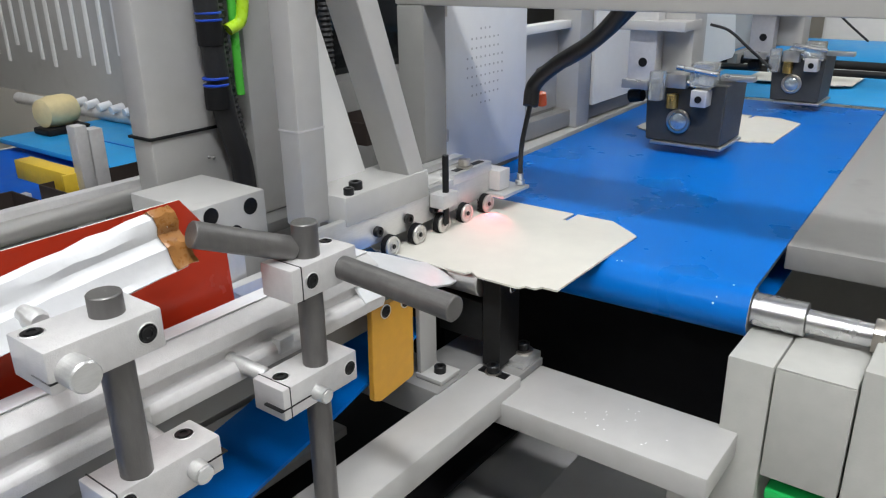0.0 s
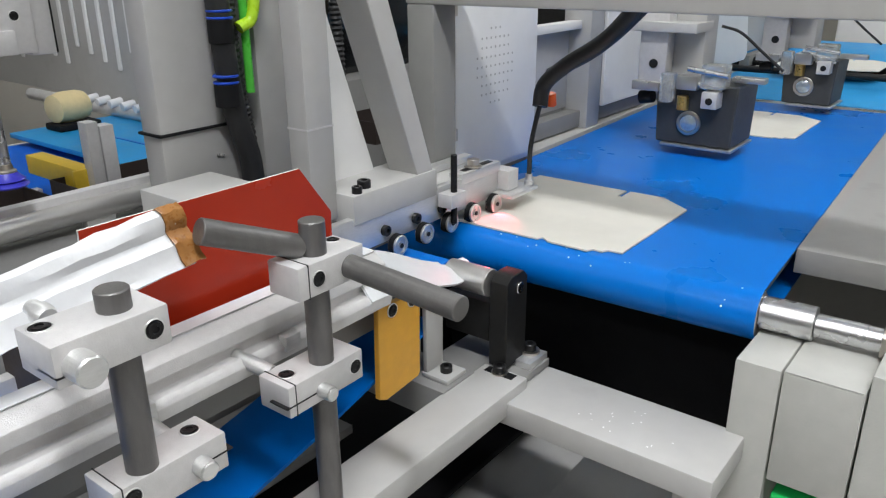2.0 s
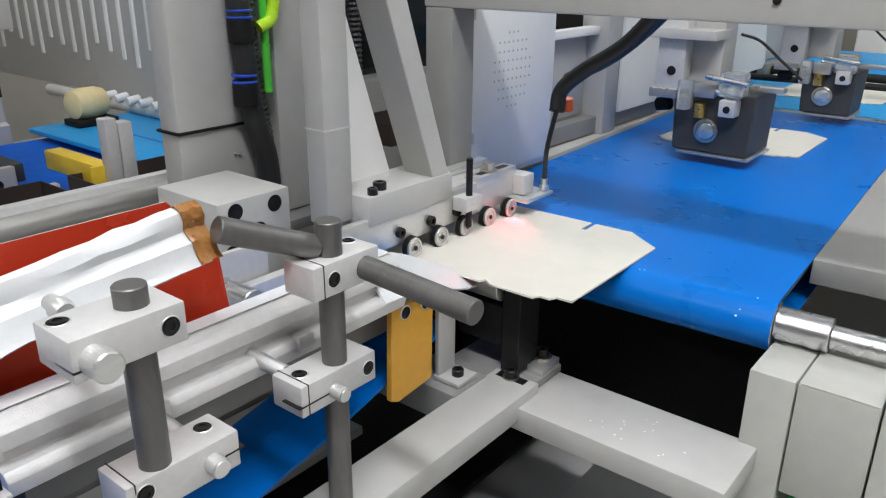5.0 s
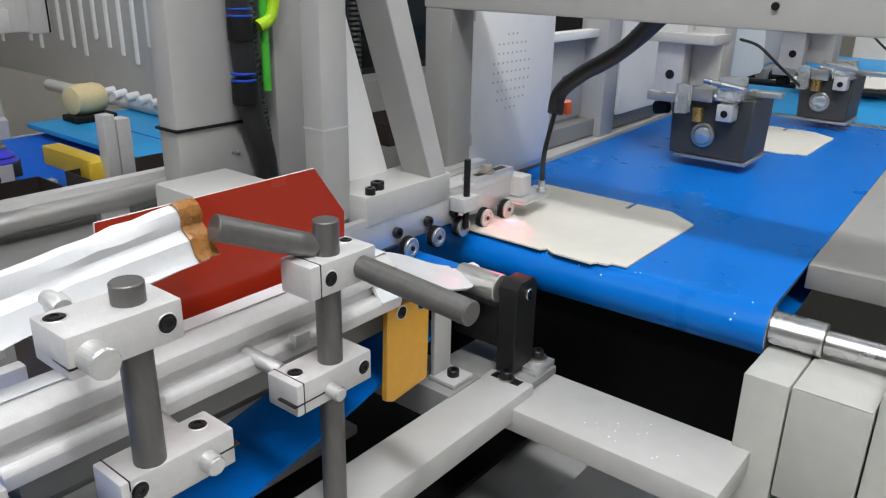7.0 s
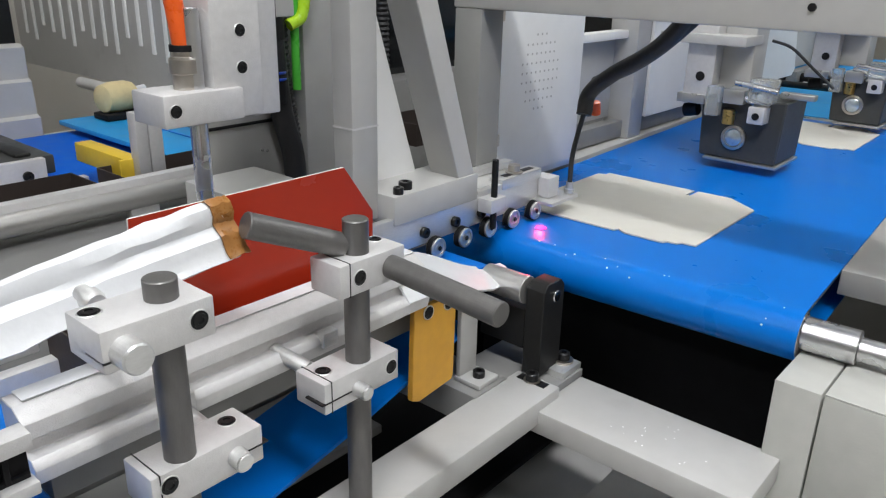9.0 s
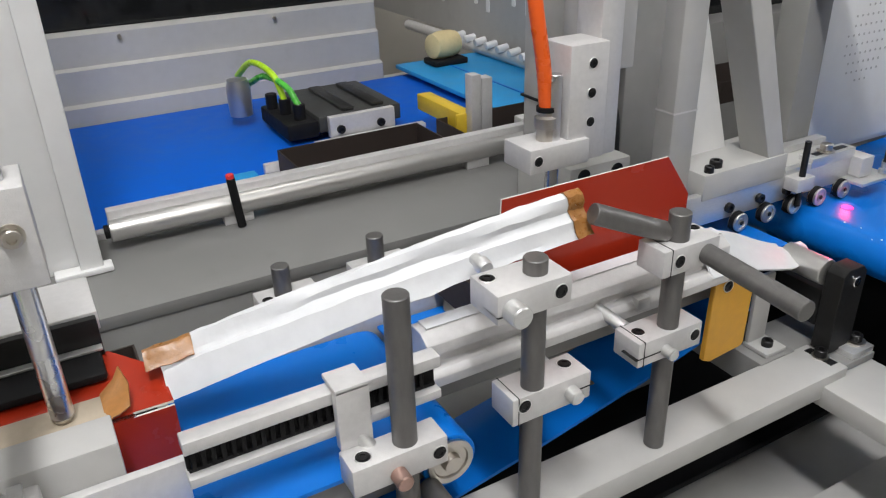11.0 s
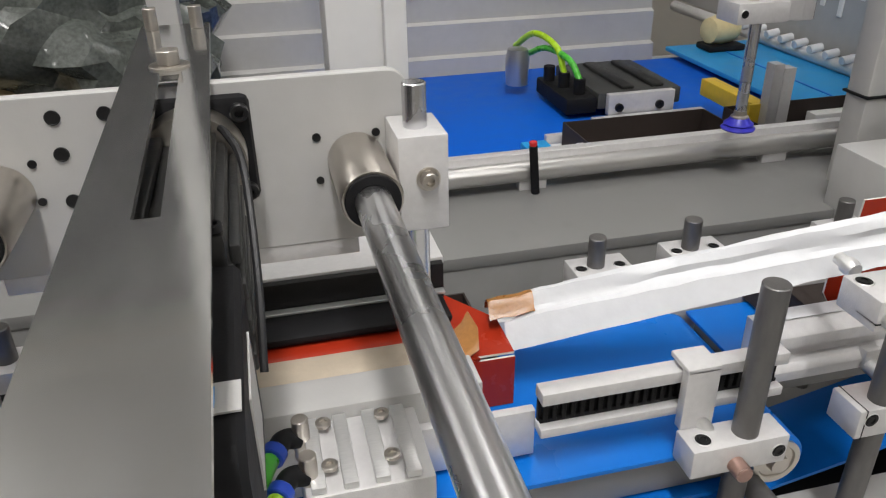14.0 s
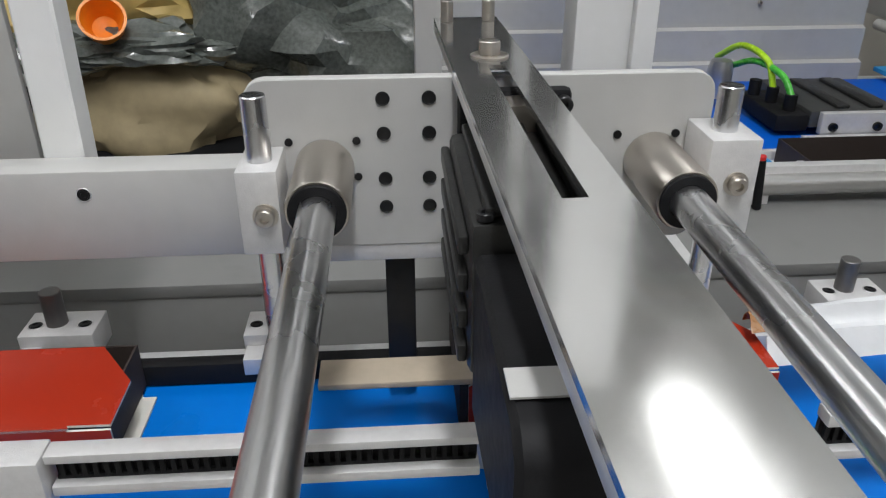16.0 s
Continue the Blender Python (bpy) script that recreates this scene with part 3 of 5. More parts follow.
a = thing("guide_stand", "dark steel guide rod with two silver clamp blocks", "clamp stand", "guide stands", (0.226, 0.387, 0.925))
part("rod", cyl((0.226, 0.387, 0.70), (0.226, 0.387, 1.202), 0.0103), STEEL_D, a)
clamp(a, 0.178, 0.249, 0.368, 0.409, 1.163, 1.189, None, (1.170, 0.178, 0.20))
socket_screw((0.238, 0.368, 1.176), (0, -1, 0), 0.0060, a)
socket_screw((0.187, 0.397, 1.189), (0, 0, 1), 0.0062, a)
pin(a, (0.191, 0.352, 1.174), (0.191, 0.41, 1.174), 0.0095)
clamp(a, 0.199, 0.282, 0.376, 0.410, 1.050, 1.078, 0.205, (1.063, 0.262, 0.286))
socket_screw((0.211, 0.376, 1.068), (0, -1, 0), 0.0060, a)
socket_screw((0.268, 0.397, 1.078), (0, 0, 1), 0.0062, a)
pin(a, (0.260, 0.365, 1.063), (0.262, 0.445, 1.068), 0.0072)

b = thing("guide_stand", "dark steel guide rod with clamp blocks and a crosswise rod", "clamp stand", "guide stands", (0.402, 0.402, 0.928))
part("rod", cyl((0.395, 0.400, 0.928), (0.395, 0.400, 1.195), 0.0103), STEEL_D, b)
clamp(b, 0.364, 0.433, 0.384, 0.418, 1.141, 1.168, 0.374)
socket_screw((0.384, 0.384, 1.154), (0, -1, 0), 0.0060, b)
socket_screw((0.424, 0.409, 1.168), (0, 0, 1), 0.0055, b)
part("cross_rod", cyl((0.412, 0.272, 1.150), (0.418, 0.398, 1.154), 0.0096), STEEL_D, b, "crosswise dark steel rod")
part("cross_rod", cyl((0.313, 0.424, 1.204), (0.387, 0.406, 1.174), 0.0098), STEEL_D, b, "slanting dark steel rod")
clamp(b, 0.348, 0.429, 0.387, 0.422, 1.048, 1.075, 0.355, (1.058, 0.345, 0.388))
socket_screw((0.420, 0.387, 1.062), (0, -1, 0), 0.0060, b)
socket_screw((0.362, 0.405, 1.075), (0, 0, 1), 0.0062, b)
pin(b, (0.382, 0.374, 1.058), (0.382, 0.390, 1.058), 0.0062)
pin(b, (0.362, 0.421, 1.070), (0.354, 0.458, 1.078), 0.0065)

c = thing("guide_stand", "dark steel guide rod with one clamp block and a copper-toned pin", "clamp stand", "guide stands", (0.103, 0.382, 0.70))
part("rod", cyl((0.103, 0.387, 0.70), (0.103, 0.387, 1.206), 0.0103), STEEL_D, c)
clamp(c, 0.052, 0.135, 0.374, 0.402, 1.045, 1.072)
socket_screw((0.127, 0.374, 1.058), (0, -1, 0), 0.0058, c)
socket_screw((0.066, 0.386, 1.072), (0, 0, 1), 0.0062, c)
pin(c, (0.090, 0.360, 1.053), (0.090, 0.376, 1.053), 0.0072, COPPER, "reddish pin end")
pin(c, (0.080, 0.395, 1.064), (0.066, 0.412, 1.088), 0.0062)
part("cross_rod", cyl((0.128, 0.16, 1.000), (0.128, 0.40, 1.000), 0.0103), STEEL_D, c)
hk = part("rail_clip", join(box(0.054, 0.082, 0.400, 0.409, 1.072, 1.128, 0.001), box(0.054, 0.082, 0.400, 0.428, 1.125, 1.130, 0.001)), ALU, c, "aluminium clip over the rail")

for i, (sx, sy, sz) in enumerate(((0.443, 0.70, 1.092), (0.197, 0.640, 1.126), (0.093, 0.650, 1.114), (-0.676, 0.618, 1.128), (-0.478, 0.622, 1.118))):
    r_ = thing("rear_stud", "short dark stud in a small silver clamp block", "clamp stand", "rear studs", (sx, sy, 0.76))
    part("stud", cyl((sx, sy, 0.76), (sx, sy, sz), 0.0095), STEEL_D, r_)
    part("clamp_block", box(sx - 0.028, sx + 0.038, sy - 0.022, sy + 0.02, sz - 0.062, sz - 0.034, 0.0012), ALU, r_)
    socket_screw((sx + 0.026, sy - 0.004, sz - 0.034), (0, 0, 1), 0.006, r_)
    socket_screw((sx - 0.018, sy - 0.004, sz - 0.034), (0, 0, 1), 0.006, r_)
    part("arm", box(sx - 0.026, sx - 0.008, sy - 0.045, sy - 0.022, sz - 0.062, sz - 0.045, 0.001), ALU, r_)

# ---- rear table and roller bar ----
rt = thing("rear_table", "wide grey painted table plate behind the folding line", "machine frame", at=(0, 0.85, 0))
part("top", box(-2.6, 0.80, 0.752, 0.965, 1.036, 1.052, 0.0015), TABLE_M, rt)
part("front_face", box(-2.6, 0.66, 0.754, 0.766, 0.72, 1.036, 0.001), PAINT_D, rt)
part("apron", box(-2.6, 0.62, 0.60, 0.75, 0.80, 0.812, 0.001), PAINT_D, rt)
part("leg", box(-0.9, -0.84, 0.80, 0.86, 0, 1.036), PAINT, rt)
part("leg", box(0.5, 0.56, 0.80, 0.86, 0, 1.036), PAINT, rt)
tb = thing("round_rail", "polished steel tube rail along the table's rear edge", "rail", at=(0.3, 0.925, 1.05))
part("tube", cyl((-0.042, 0.925, 1.078), (0.72, 0.925, 1.078), 0.0145), TUBE_M, tb)
part("flange", box(-0.04, 0.72, 0.935, 0.952, 1.078, 1.100, 0.001), ALU, tb)
part("end_cap", cyl((-0.048, 0.925, 1.078), (-0.042, 0.925, 1.078), 0.009), BLACK_P, tb)
part("support", box(0.1, 0.14, 0.918, 0.932, 1.052, 1.070, 0.001), ALU, tb)
part("support", box(0.48, 0.52, 0.918, 0.932, 1.052, 1.070, 0.001), ALU, tb)

cf = thing("column", "broad grey painted column with a cable tie round it", "machine frame", at=(0.6, 0.8, 1.052))
part("shaft", box(0.528, 0.652, 0.80, 0.84, 1.052, 1.75, 0.004), PAINT, cf)
part("cover", box(0.668, 0.765, 0.785, 0.87, 1.053, 1.75, 0.003), PAINT, cf, "pale sheet-metal cover")
part("cable_tie", box(0.525, 0.655, 0.797, 0.843, 1.180, 1.1835, 0.0006), BLACK_P, cf)
for sx, sz in ((0.605, 1.145), (0.612, 1.143)):
    part("rivet", cyl((sx, 0.7998, sz), (sx, 0.797, sz), 0.0022, seg=10), PAINT_D, cf)
hb = thing("drilled_block", "grey block with three dark counterbored holes", "machine block", at=(0.56, 0.69, 1.052))
part("block", box(0.476, 0.574, 0.660, 0.775, 1.030, 1.134, 0.002), PAINT, hb)
for hx, hz in ((0.498, 1.121), (0.552, 1.119), (0.528, 1.093), (0.490, 1.075)):
    part("hole", lathe((hx, 0.660, hz), (0, -1, 0), [(-0.001, 0.0098), (0.0005, 0.0098), (0.0005, 0.009), (0.0002, 0.0085), (0.0002, 0.0001)], 20), BLACK_M, hb)
lp = thing("lower_hole_plate", "pale steel plate with a square cut-out and a guide roller", "machine plate", at=(0.45, 0.60, 1.06))
part("plate", box(0.36, 0.50, 0.612, 0.618, 1.05, 1.10, 0.001), ALU, lp)
part("roller", cyl((0.432, 0.55, 1.068), (0.432, 0.60, 1.068), 0.014), CHROME, lp)
part("cut_out", box(0.405, 0.418, 0.6112, 0.6122, 1.072, 1.09, 0), BLACK_M, lp)

# post with triangular brace
ps = thing("braced_post", "grey square post on a triangular welded brace", "machine frame", at=(0.65, 0.58, 1.1))
part("post", box(0.562, 0.600, 0.582, 0.612, 1.104, 1.75, 0.002), PAINT, ps)
part("foot_bar", box(0.598, 0.746, 0.555, 0.625, 1.100, 1.134, 0.0015), PAINT, ps)
part("brace", prism([(0.604, 1.42), (0.638, 1.42), (0.752, 1.102), (0.716, 1.118)], "y", 0.557, 0.603, 0.001), PAINT, ps)
part("rear_gusset", prism([(0.590, 1.40), (0.606, 1.40), (0.70, 1.13), (0.596, 1.13)], "y", 0.617, 0.622), WHITE_P, ps)
part("weld_mark", box(0.5616, 0.6004, 0.5816, 0.6124, 1.209, 1.211, 0), ALU, ps)
cap_screw((0.633, 0.572, 1.134), (0, 0, 1), 0.008, 0.009, ps)
cap_screw((0.612, 0.563, 1.134), (0, 0, 1), 0.006, 0.008, ps)

rb = thing("roller_bar", "pale steel bar with five small pressing rollers", "roller bar", at=(0.72, 0.56, 1.05))
part("bar", box(0.545, 0.885, 0.557, 0.567, 1.066, 1.108, 0.001), ALU_RAW, rb)
part("top_plate", box(0.70, 0.885, 0.567, 0.64, 1.100, 1.108, 0.001), PAINT, rb)
for i in range(5):
    x = 0.664 + i * 0.0508
    w = part("roller", lathe((x, 0.556, 1.0595), (0, -1, 0), [(0, 0.0125), (0.010, 0.0125), (0.011, 0.0117), (0.011, 0.009), (0.0095, 0.0088), (0.0095, 0.0055), (0.0105, 0.0052), (0.0105, 0.0001)], 24), TUBE_M, rb, "small steel roller")
    part("hub", cyl((x, 0.5454, 1.0595), (x, 0.5435, 1.0595), 0.0032, seg=12), BLACK_M, w)
    part("tyre", lathe((x, 0.5558, 1.0595), (0, -1, 0), [(0.001, 0.0126), (0.001, 0.0136), (0.008, 0.0136), (0.008, 0.0126)], 24), BLACK_P, w)
    part("hanger", box(x - 0.005, x + 0.005, 0.556, 0.562, 1.048, 1.07, 0.0008), BLACK_A, rb)
for x in (0.648, 0.704, 0.755):
    cap_screw((x, 0.557, 1.081), (0, -1, 0), 0.0065, 0.006, rb)

sm = thing("sensor_mount", "adjustable aluminium sensor mount with a cabled sensor", "sensor mount", at=(0.85, 0.59, 1.1))
part("slide", box(0.735, 0.885, 0.600, 0.616, 1.109, 1.118, 0.0008), ALU_RAW, sm)
part("slide_arm", box(0.80, 0.890, 0.556, 0.578, 1.100, 1.114, 0.0008), ALU_RAW, sm)
part("slot", box(0.815, 0.880, 0.562, 0.571, 1.1142, 1.1148, 0), BLACK_M, sm)
part("clamp_block", box(0.748, 0.780, 0.534, 0.556, 1.084, 1.102, 0.001), ALU, sm)
part("threaded_stud", cyl((0.765, 0.543, 1.06), (0.765, 0.543, 1.150), 0.0042), BLACK_M, sm)
part("stud_tail", cyl((0.765, 0.543, 1.062), (0.765, 0.543, 1.082), 0.003), BLACK_M, sm)
hex_bolt((0.752, 0.608, 1.118), (0, 0, 1), 0.008, 0.006, sm, NICKEL, 0.011)
hex_bolt((0.84, 0.567, 1.115), (0, 0, 1), 0.009, 0.009, sm, NICKEL, 0.012)
part("sensor_body", box(0.886, 0.912, 0.540, 0.570, 1.074, 1.102, 0.001), ALU, sm)
part("sensor_plate", box(0.872, 0.940, 0.524, 0.560, 1.068, 1.073, 0.001), ALU_RAW, sm)
part("gland", lathe((0.932, 0.535, 1.074), (0, 0, 1), [(0, 0.007), (0.006, 0.007), (0.007, 0.005), (0.016, 0.0048), (0.016, 0.0001)]), CHROME, sm)
spot = thing("guide_light_spot", "pink spot of the sensor's guide light on the belt", "light spot", at=(0.85, 0.525, H))
part("spot", cyl((0.845, 0.522, H + 0.0006), (0.845, 0.522, H + 0.0012), 0.0078, seg=24, bev=0), PINK, spot)

guide = bpy.data.lights.new("sensor_guide_light", "SPOT")
guide.energy, guide.color, guide.spot_size, guide.spot_blend, guide.shadow_soft_size = 0.22, (1.0, 0.05, 0.10), radians(80), 0.6, 0.003
guide_ob = new("sensor_guide_light", guide)
guide_ob.matrix_world = look((0.872, 0.542, 1.066), (0.842, 0.526, H))

hs = thing("cable_hose", "thick black sleeved cable with a thin lead to the sensor", "cable", at=(0.95, 0.56, 1.09))
part("sleeve", tube([(0.90, 0.30, 1.42), (0.93, 0.36, 1.36), (0.95, 0.43, 1.285), (0.96, 0.50, 1.240), (0.965, 0.535, 1.210), (0.955, 0.535, 1.182)], 0.0108, 14, 8), CABLE, hs)
part("sleeve", tube([(0.91, 0.31, 1.40), (0.945, 0.39, 1.318), (0.965, 0.46, 1.262), (0.97, 0.53, 1.225)], 0.0085, 14, 8), CABLE, hs)
part("thin_lead", tube([(0.958, 0.535, 1.19), (0.952, 0.54, 1.155), (0.942, 0.54, 1.125), (0.934, 0.536, 1.10), (0.932, 0.535, 1.085)], 0.0035, 10, 8), CABLE, hs)
part("red_end", cyl((0.985, 0.535, 1.196), (0.990, 0.536, 1.178), 0.007), ORANGE_T, hs, "orange-red cable end")

# gantry over the belt
ga = thing("gantry", "grey square-tube gantry across the wide belt", "machine frame", at=(0.85, 0.4, 1.04))
part("post", box(0.822, 0.870, 0.618, 0.662, 1.048, 1.322, 0.002), PAINT_D, ga)
part("beam", box(0.822, 0.885, -0.40, 0.665, 1.322, 1.42, 0.003), PAINT, ga)
part("post", box(0.822, 0.870, -0.40, -0.35, 0.5, 1.322, 0.002), PAINT_D, ga)
part("drilled_hole", cyl((0.8215, 0.222, 1.345), (0.8195, 0.222, 1.345), 0.004, seg=14, bev=0), BLACK_M, ga)
part("drilled_hole", cyl((0.8215, 0.445, 1.347), (0.8195, 0.445, 1.347), 0.004, seg=14, bev=0), BLACK_M, ga)
cb = thing("control_cabinet", "white sheet-metal cabinet with a perforated door", "cabinet", at=(1.05, 0.75, 1.05))
part("body", box(0.925, 1.165, 0.672, 0.705, 1.050, 1.62, 0.003), WHITE_P, cb)
part("door", box(0.932, 1.158, 0.664, 0.671, 1.062, 1.60, 0.002), WHITE_P, cb)
HOLE = finish(cyl((0, 0.6636, 0), (0, 0.6632, 0), 0.0019, seg=8, bev=0), PAINT)
for i in range(81):
    if ((i % 9) - 4) ** 2 + ((i // 9) - 4) ** 2 < 20:
        o = new("vent_hole", HOLE)
        o.parent = cb
        o.location = (0.985 + 0.012 * (i % 9) - 1.05, -0.75, 1.165 + 0.014 * (i // 9) - 1.05)
for z in (1.30, 1.12):
    part("hinge", cyl((0.930, 0.664, z), (0.930, 0.664, z + 0.018), 0.004, seg=10), NICKEL, cb)

for i, (x0, w_, m_) in enumerate(((1.42, 0.34, PAINT), (2.05, 0.30, PAINT), (2.75, 0.3, PAINT))):
    fr = thing("side_frame", "grey side frame with a white guard panel beside the belt", "machine frame", "side frames", (x0, 0.74, 1.05))
    part("post", box(x0, x0 + 0.055, 0.70, 0.76, 1.049, 1.72, 0.002), PAINT, fr)
    part("rail", box(x0 - 0.24, x0 + 0.3, 0.715, 0.745, 1.052, 1.085, 0.0015), PAINT_D, fr)
    part("guard", prism([(x0 + 0.07, 1.085), (x0 + 0.36, 1.085), (x0 + 0.38, 1.10), (x0 + 0.30, 1.36), (x0 + 0.07, 1.36)], "y", 0.700, 0.708, 0.001), WHITE_P, fr)
    part("mid_rail", box(x0 - 0.24, x0, 0.72, 0.745, 1.245, 1.26, 0.001), WHITE_P, fr)
    part("panel", box(x0 - 0.235, x0 - 0.005, 0.745, 0.752, 1.09, 1.245, 0.001), PAINT, fr)


def glue_head(x, y0, y1, zb, hh):
    g_ = thing("inspection_head", "dark grey box head with a round lens under clear tubing", "camera head", "inspection heads", (x, (y0 + y1) / 2, zb))
    yc = (y0 + y1) / 2
    part("body", prism([(y0, zb), (y1, zb), (y1 + 0.005, zb + hh - 0.005), (y0 - 0.004, zb + hh)], "x", x, x + 0.11, 0.0025), HEAD_M, g_)
    part("base_lip", box(x - 0.004, x + 0.112, y0 - 0.004, y1 - 0.01, zb - 0.006, zb - 0.001, 0.001), ZINC, g_)
    ln = part("lens_ring", lathe((x, yc + 0.008, zb + 0.038), (-1, 0, 0), [(0, 0.021), (0.004, 0.021), (0.005, 0.019), (0.005, 0.016), (0.003, 0.015), (0.003, 0.0001)], 32), NICKEL, g_)
    part("lens", lathe((x - 0.0032, yc + 0.008, zb + 0.038), (-1, 0, 0), [(0, 0.0148), (0.002, 0.012), (0.003, 0.0001)], 28), LENS, ln)
    part("valve_block", box(x - 0.014, x + 0.03, yc - 0.004, yc + 0.032, zb + hh - 0.01, zb + hh + 0.014, 0.002), ZINC, g_)
    part("side_block", box(x - 0.028, x + 0.01, yc - 0.045, yc - 0.018, zb + 0.07, zb + 0.098, 0.002), ALU, g_)
    part("side_hole", cyl((x - 0.0285, yc - 0.032, zb + 0.083), (x - 0.0295, yc - 0.032, zb + 0.083), 0.006, seg=14, bev=0), BLACK_M, g_)
    part("fitting", cyl((x - 0.012, yc + 0.018, zb + 0.062), (x - 0.012, yc + 0.018, zb + 0.086), 0.011, seg=6), BRASS, g_)
    part("fitting", cyl((x - 0.005, yc - 0.045, zb + 0.097), (x - 0.005, yc + 0.02, zb + 0.112), 0.0062), CHROME, g_)
    part("hanger", box(x - 0.004, x + 0.028, yc + 0.058, yc + 0.108, zb + 0.094, zb + 0.24, 0.0015), ALU, g_)
    part("hanger_clip", box(x - 0.008, x + 0.02, yc + 0.066, yc + 0.116, zb + 0.088, zb + 0.104, 0.001), ZINC, g_)
    part("hanger_hole", cyl((x - 0.0045, yc + 0.080, zb + 0.135), (x - 0.0055, yc + 0.080, zb + 0.135), 0.008, seg=16, bev=0), BLACK_M, g_)
    part("mast", box(x + 0.03, x + 0.09, yc + 0.006, yc + 0.075, zb + 0.115, zb + 0.36, 0.002), PAINT, g_)
    part("cap_arm", box(x - 0.02, x + 0.06, yc + 0.004, yc + 0.155, zb + 0.190, zb + 0.206, 0.001), PAINT, g_)
    part("clear_fitting", box(x - 0.024, x + 0.012, yc - 0.052, yc - 0.012, zb + hh - 0.004, zb + hh + 0.036, 0.003), CLEAR, g_, "clear plastic fitting")
    part("clear_fitting", box(x - 0.030, x - 0.004, yc + 0.034, yc + 0.056, zb + hh - 0.032, zb + hh + 0.018, 0.003), CLEAR, g_, "clear plastic fitting")
    part("grip_screw", cyl((x - 0.026, yc - 0.060, zb + hh + 0.020), (x - 0.026, yc + 0.010, zb + hh + 0.028), 0.0045), CHROME, g_)
    part("knob", cyl((x + 0.02, yc + 0.085, zb + 0.075), (x + 0.02, yc + 0.11, zb + 0.07), 0.012), BLACK_P, g_)
    part("side_arm", box(x + 0.02, x + 0.04, yc - 0.105, yc - 0.05, zb + hh + 0.004, zb + hh + 0.014, 0.002), ZINC, g_)
    part("lead", tube([(x + 0.03, yc - 0.02, zb + 0.2), (x + 0.04, yc - 0.05, zb + 0.19), (x + 0.05, yc - 0.085, zb + 0.16), (x + 0.06, yc - 0.12, zb + 0.13)], 0.0025, 8, 6), CABLE, g_)


glue_head(1.335, 0.384, 0.517, 1.066, 0.106)
glue_head(1.86, 0.342, 0.443, 1.066, 0.096)
hb2 = thing("head_beam", "grey beam from which the heads hang", "machine frame", at=(1.6, 0.5, 1.4))
part("beam", box(1.35, 2.1, 0.38, 0.50, 1.43, 1.49, 0.002), PAINT, hb2)

# ---- far machinery at the belt's end ----
fe = thing("cross_conveyor", "far blue cross belt with a dark roller in front", "conveyor", at=(3.1, 0.2, 0))
part("belt", box(2.60, 3.3, -2.9, 1.0, H + 0.006, H + 0.02, 0.002), BELT_L, fe)
part("roller", cyl((2.56, -1.6, H + 0.018), (2.56, 0.8, H + 0.018), 0.014), BLACK_A, fe)
part("front_lip", box(2.50, 2.54, -1.6, 0.7, H + 0.004, H + 0.010, 0.002), PAINT, fe)
part("frame", box(2.62, 3.3, -2.9, 1.0, 0.0, H + 0.004, 0.003), PAINT, fe)
for i, (x, y, w_, h_, m_, lb) in enumerate(((3.6, -0.1, 0.30, 0.14, CREAM, "cream machine cover"), (3.7, 0.55, 0.35, 0.20, WHITE_P, "white machine cover"), (3.5, -0.62, 0.12, 0.12, KRAFT, "tan cardboard carton"), (3.9, -1.1, 0.4, 0.22, WHITE_P, "white machine cover"))):
    bxx = thing("machine_cover", lb + " beyond the far belt", "machine", "far machines", (x, y, 0))
    part("body", box(x, x + 0.3, y - w_ / 2, y + w_ / 2, 0.0, H + h_, 0.02), m_, bxx)
    part("lid", box(x + 0.02, x + 0.28, y - w_ / 2 + 0.02, y + w_ / 2 - 0.02, H + h_, H + h_ + 0.02, 0.006), m_, bxx)
for z, m_ in ((1.24, PAINT), (1.33, WHITE_P)):
    sh = thing("far_rail", "pale rail behind the far machines", "rail", "far rails", (4.6, 0, z))
    part("bar", box(4.6, 4.66, -2.2, 1.6, z, z + 0.035, 0.004), m_, sh)
    part("post", box(4.6, 4.66, 1.2, 1.26, 0, z), m_, sh)
    part("post", box(4.6, 4.66, -2.0, -1.94, 0, z), m_, sh)

# ---- tray feeder behind the table ----
bc = thing("feed_conveyor", "blue feed belt in a pale frame behind the table", "conveyor", at=(0.2, 1.3, 0))
part("belt", box(-2.4, 0.82, 0.985, 1.60, 1.022, 1.030, 0.001), BELT_M, bc, "plain deep blue feed belt")
part("light_belt", box(0.70, 0.93, 1.10, 1.62, 1.042, 1.052, 0.002), BELT_L, bc, "light blue cross belt")
part("light_belt_gap", box(0.80, 0.806, 1.10, 1.62, 1.0522, 1.0535, 0.0005), BELT, bc)
part("light_belt_frame", box(0.69, 0.94, 1.075, 1.10, 0.98, 1.058, 0.002), WHITE_P, bc)
part("frame", box(-2.4, 0.95, 0.970, 1.66, 0.90, 1.020, 0.001), PAINT, bc)
part("inner_guide", box(0.22, 0.50, 1.128, 1.140, 1.031, 1.048, 0.001), ALU, bc)
part("tray_bed", box(0.20, 0.95, 0.955, 1.125, 1.030, 1.0345, 0.0008), WHITE_P, bc)
part("edge_angle", box(-2.4, 0.72, 0.966, 0.984, 1.030, 1.060, 0.001), ALU, bc)
part("leg", box(-0.6, -0.54, 1.2, 1.26, 0, 0.9), PAINT, bc)
part("leg", box(0.7, 0.76, 1.2, 1.26, 0, 0.9), PAINT, bc)
ap = thing("stop_post", "twin aluminium stop post with a yellow plastic bar", "stop", at=(0.58, 1.05, 1.05))
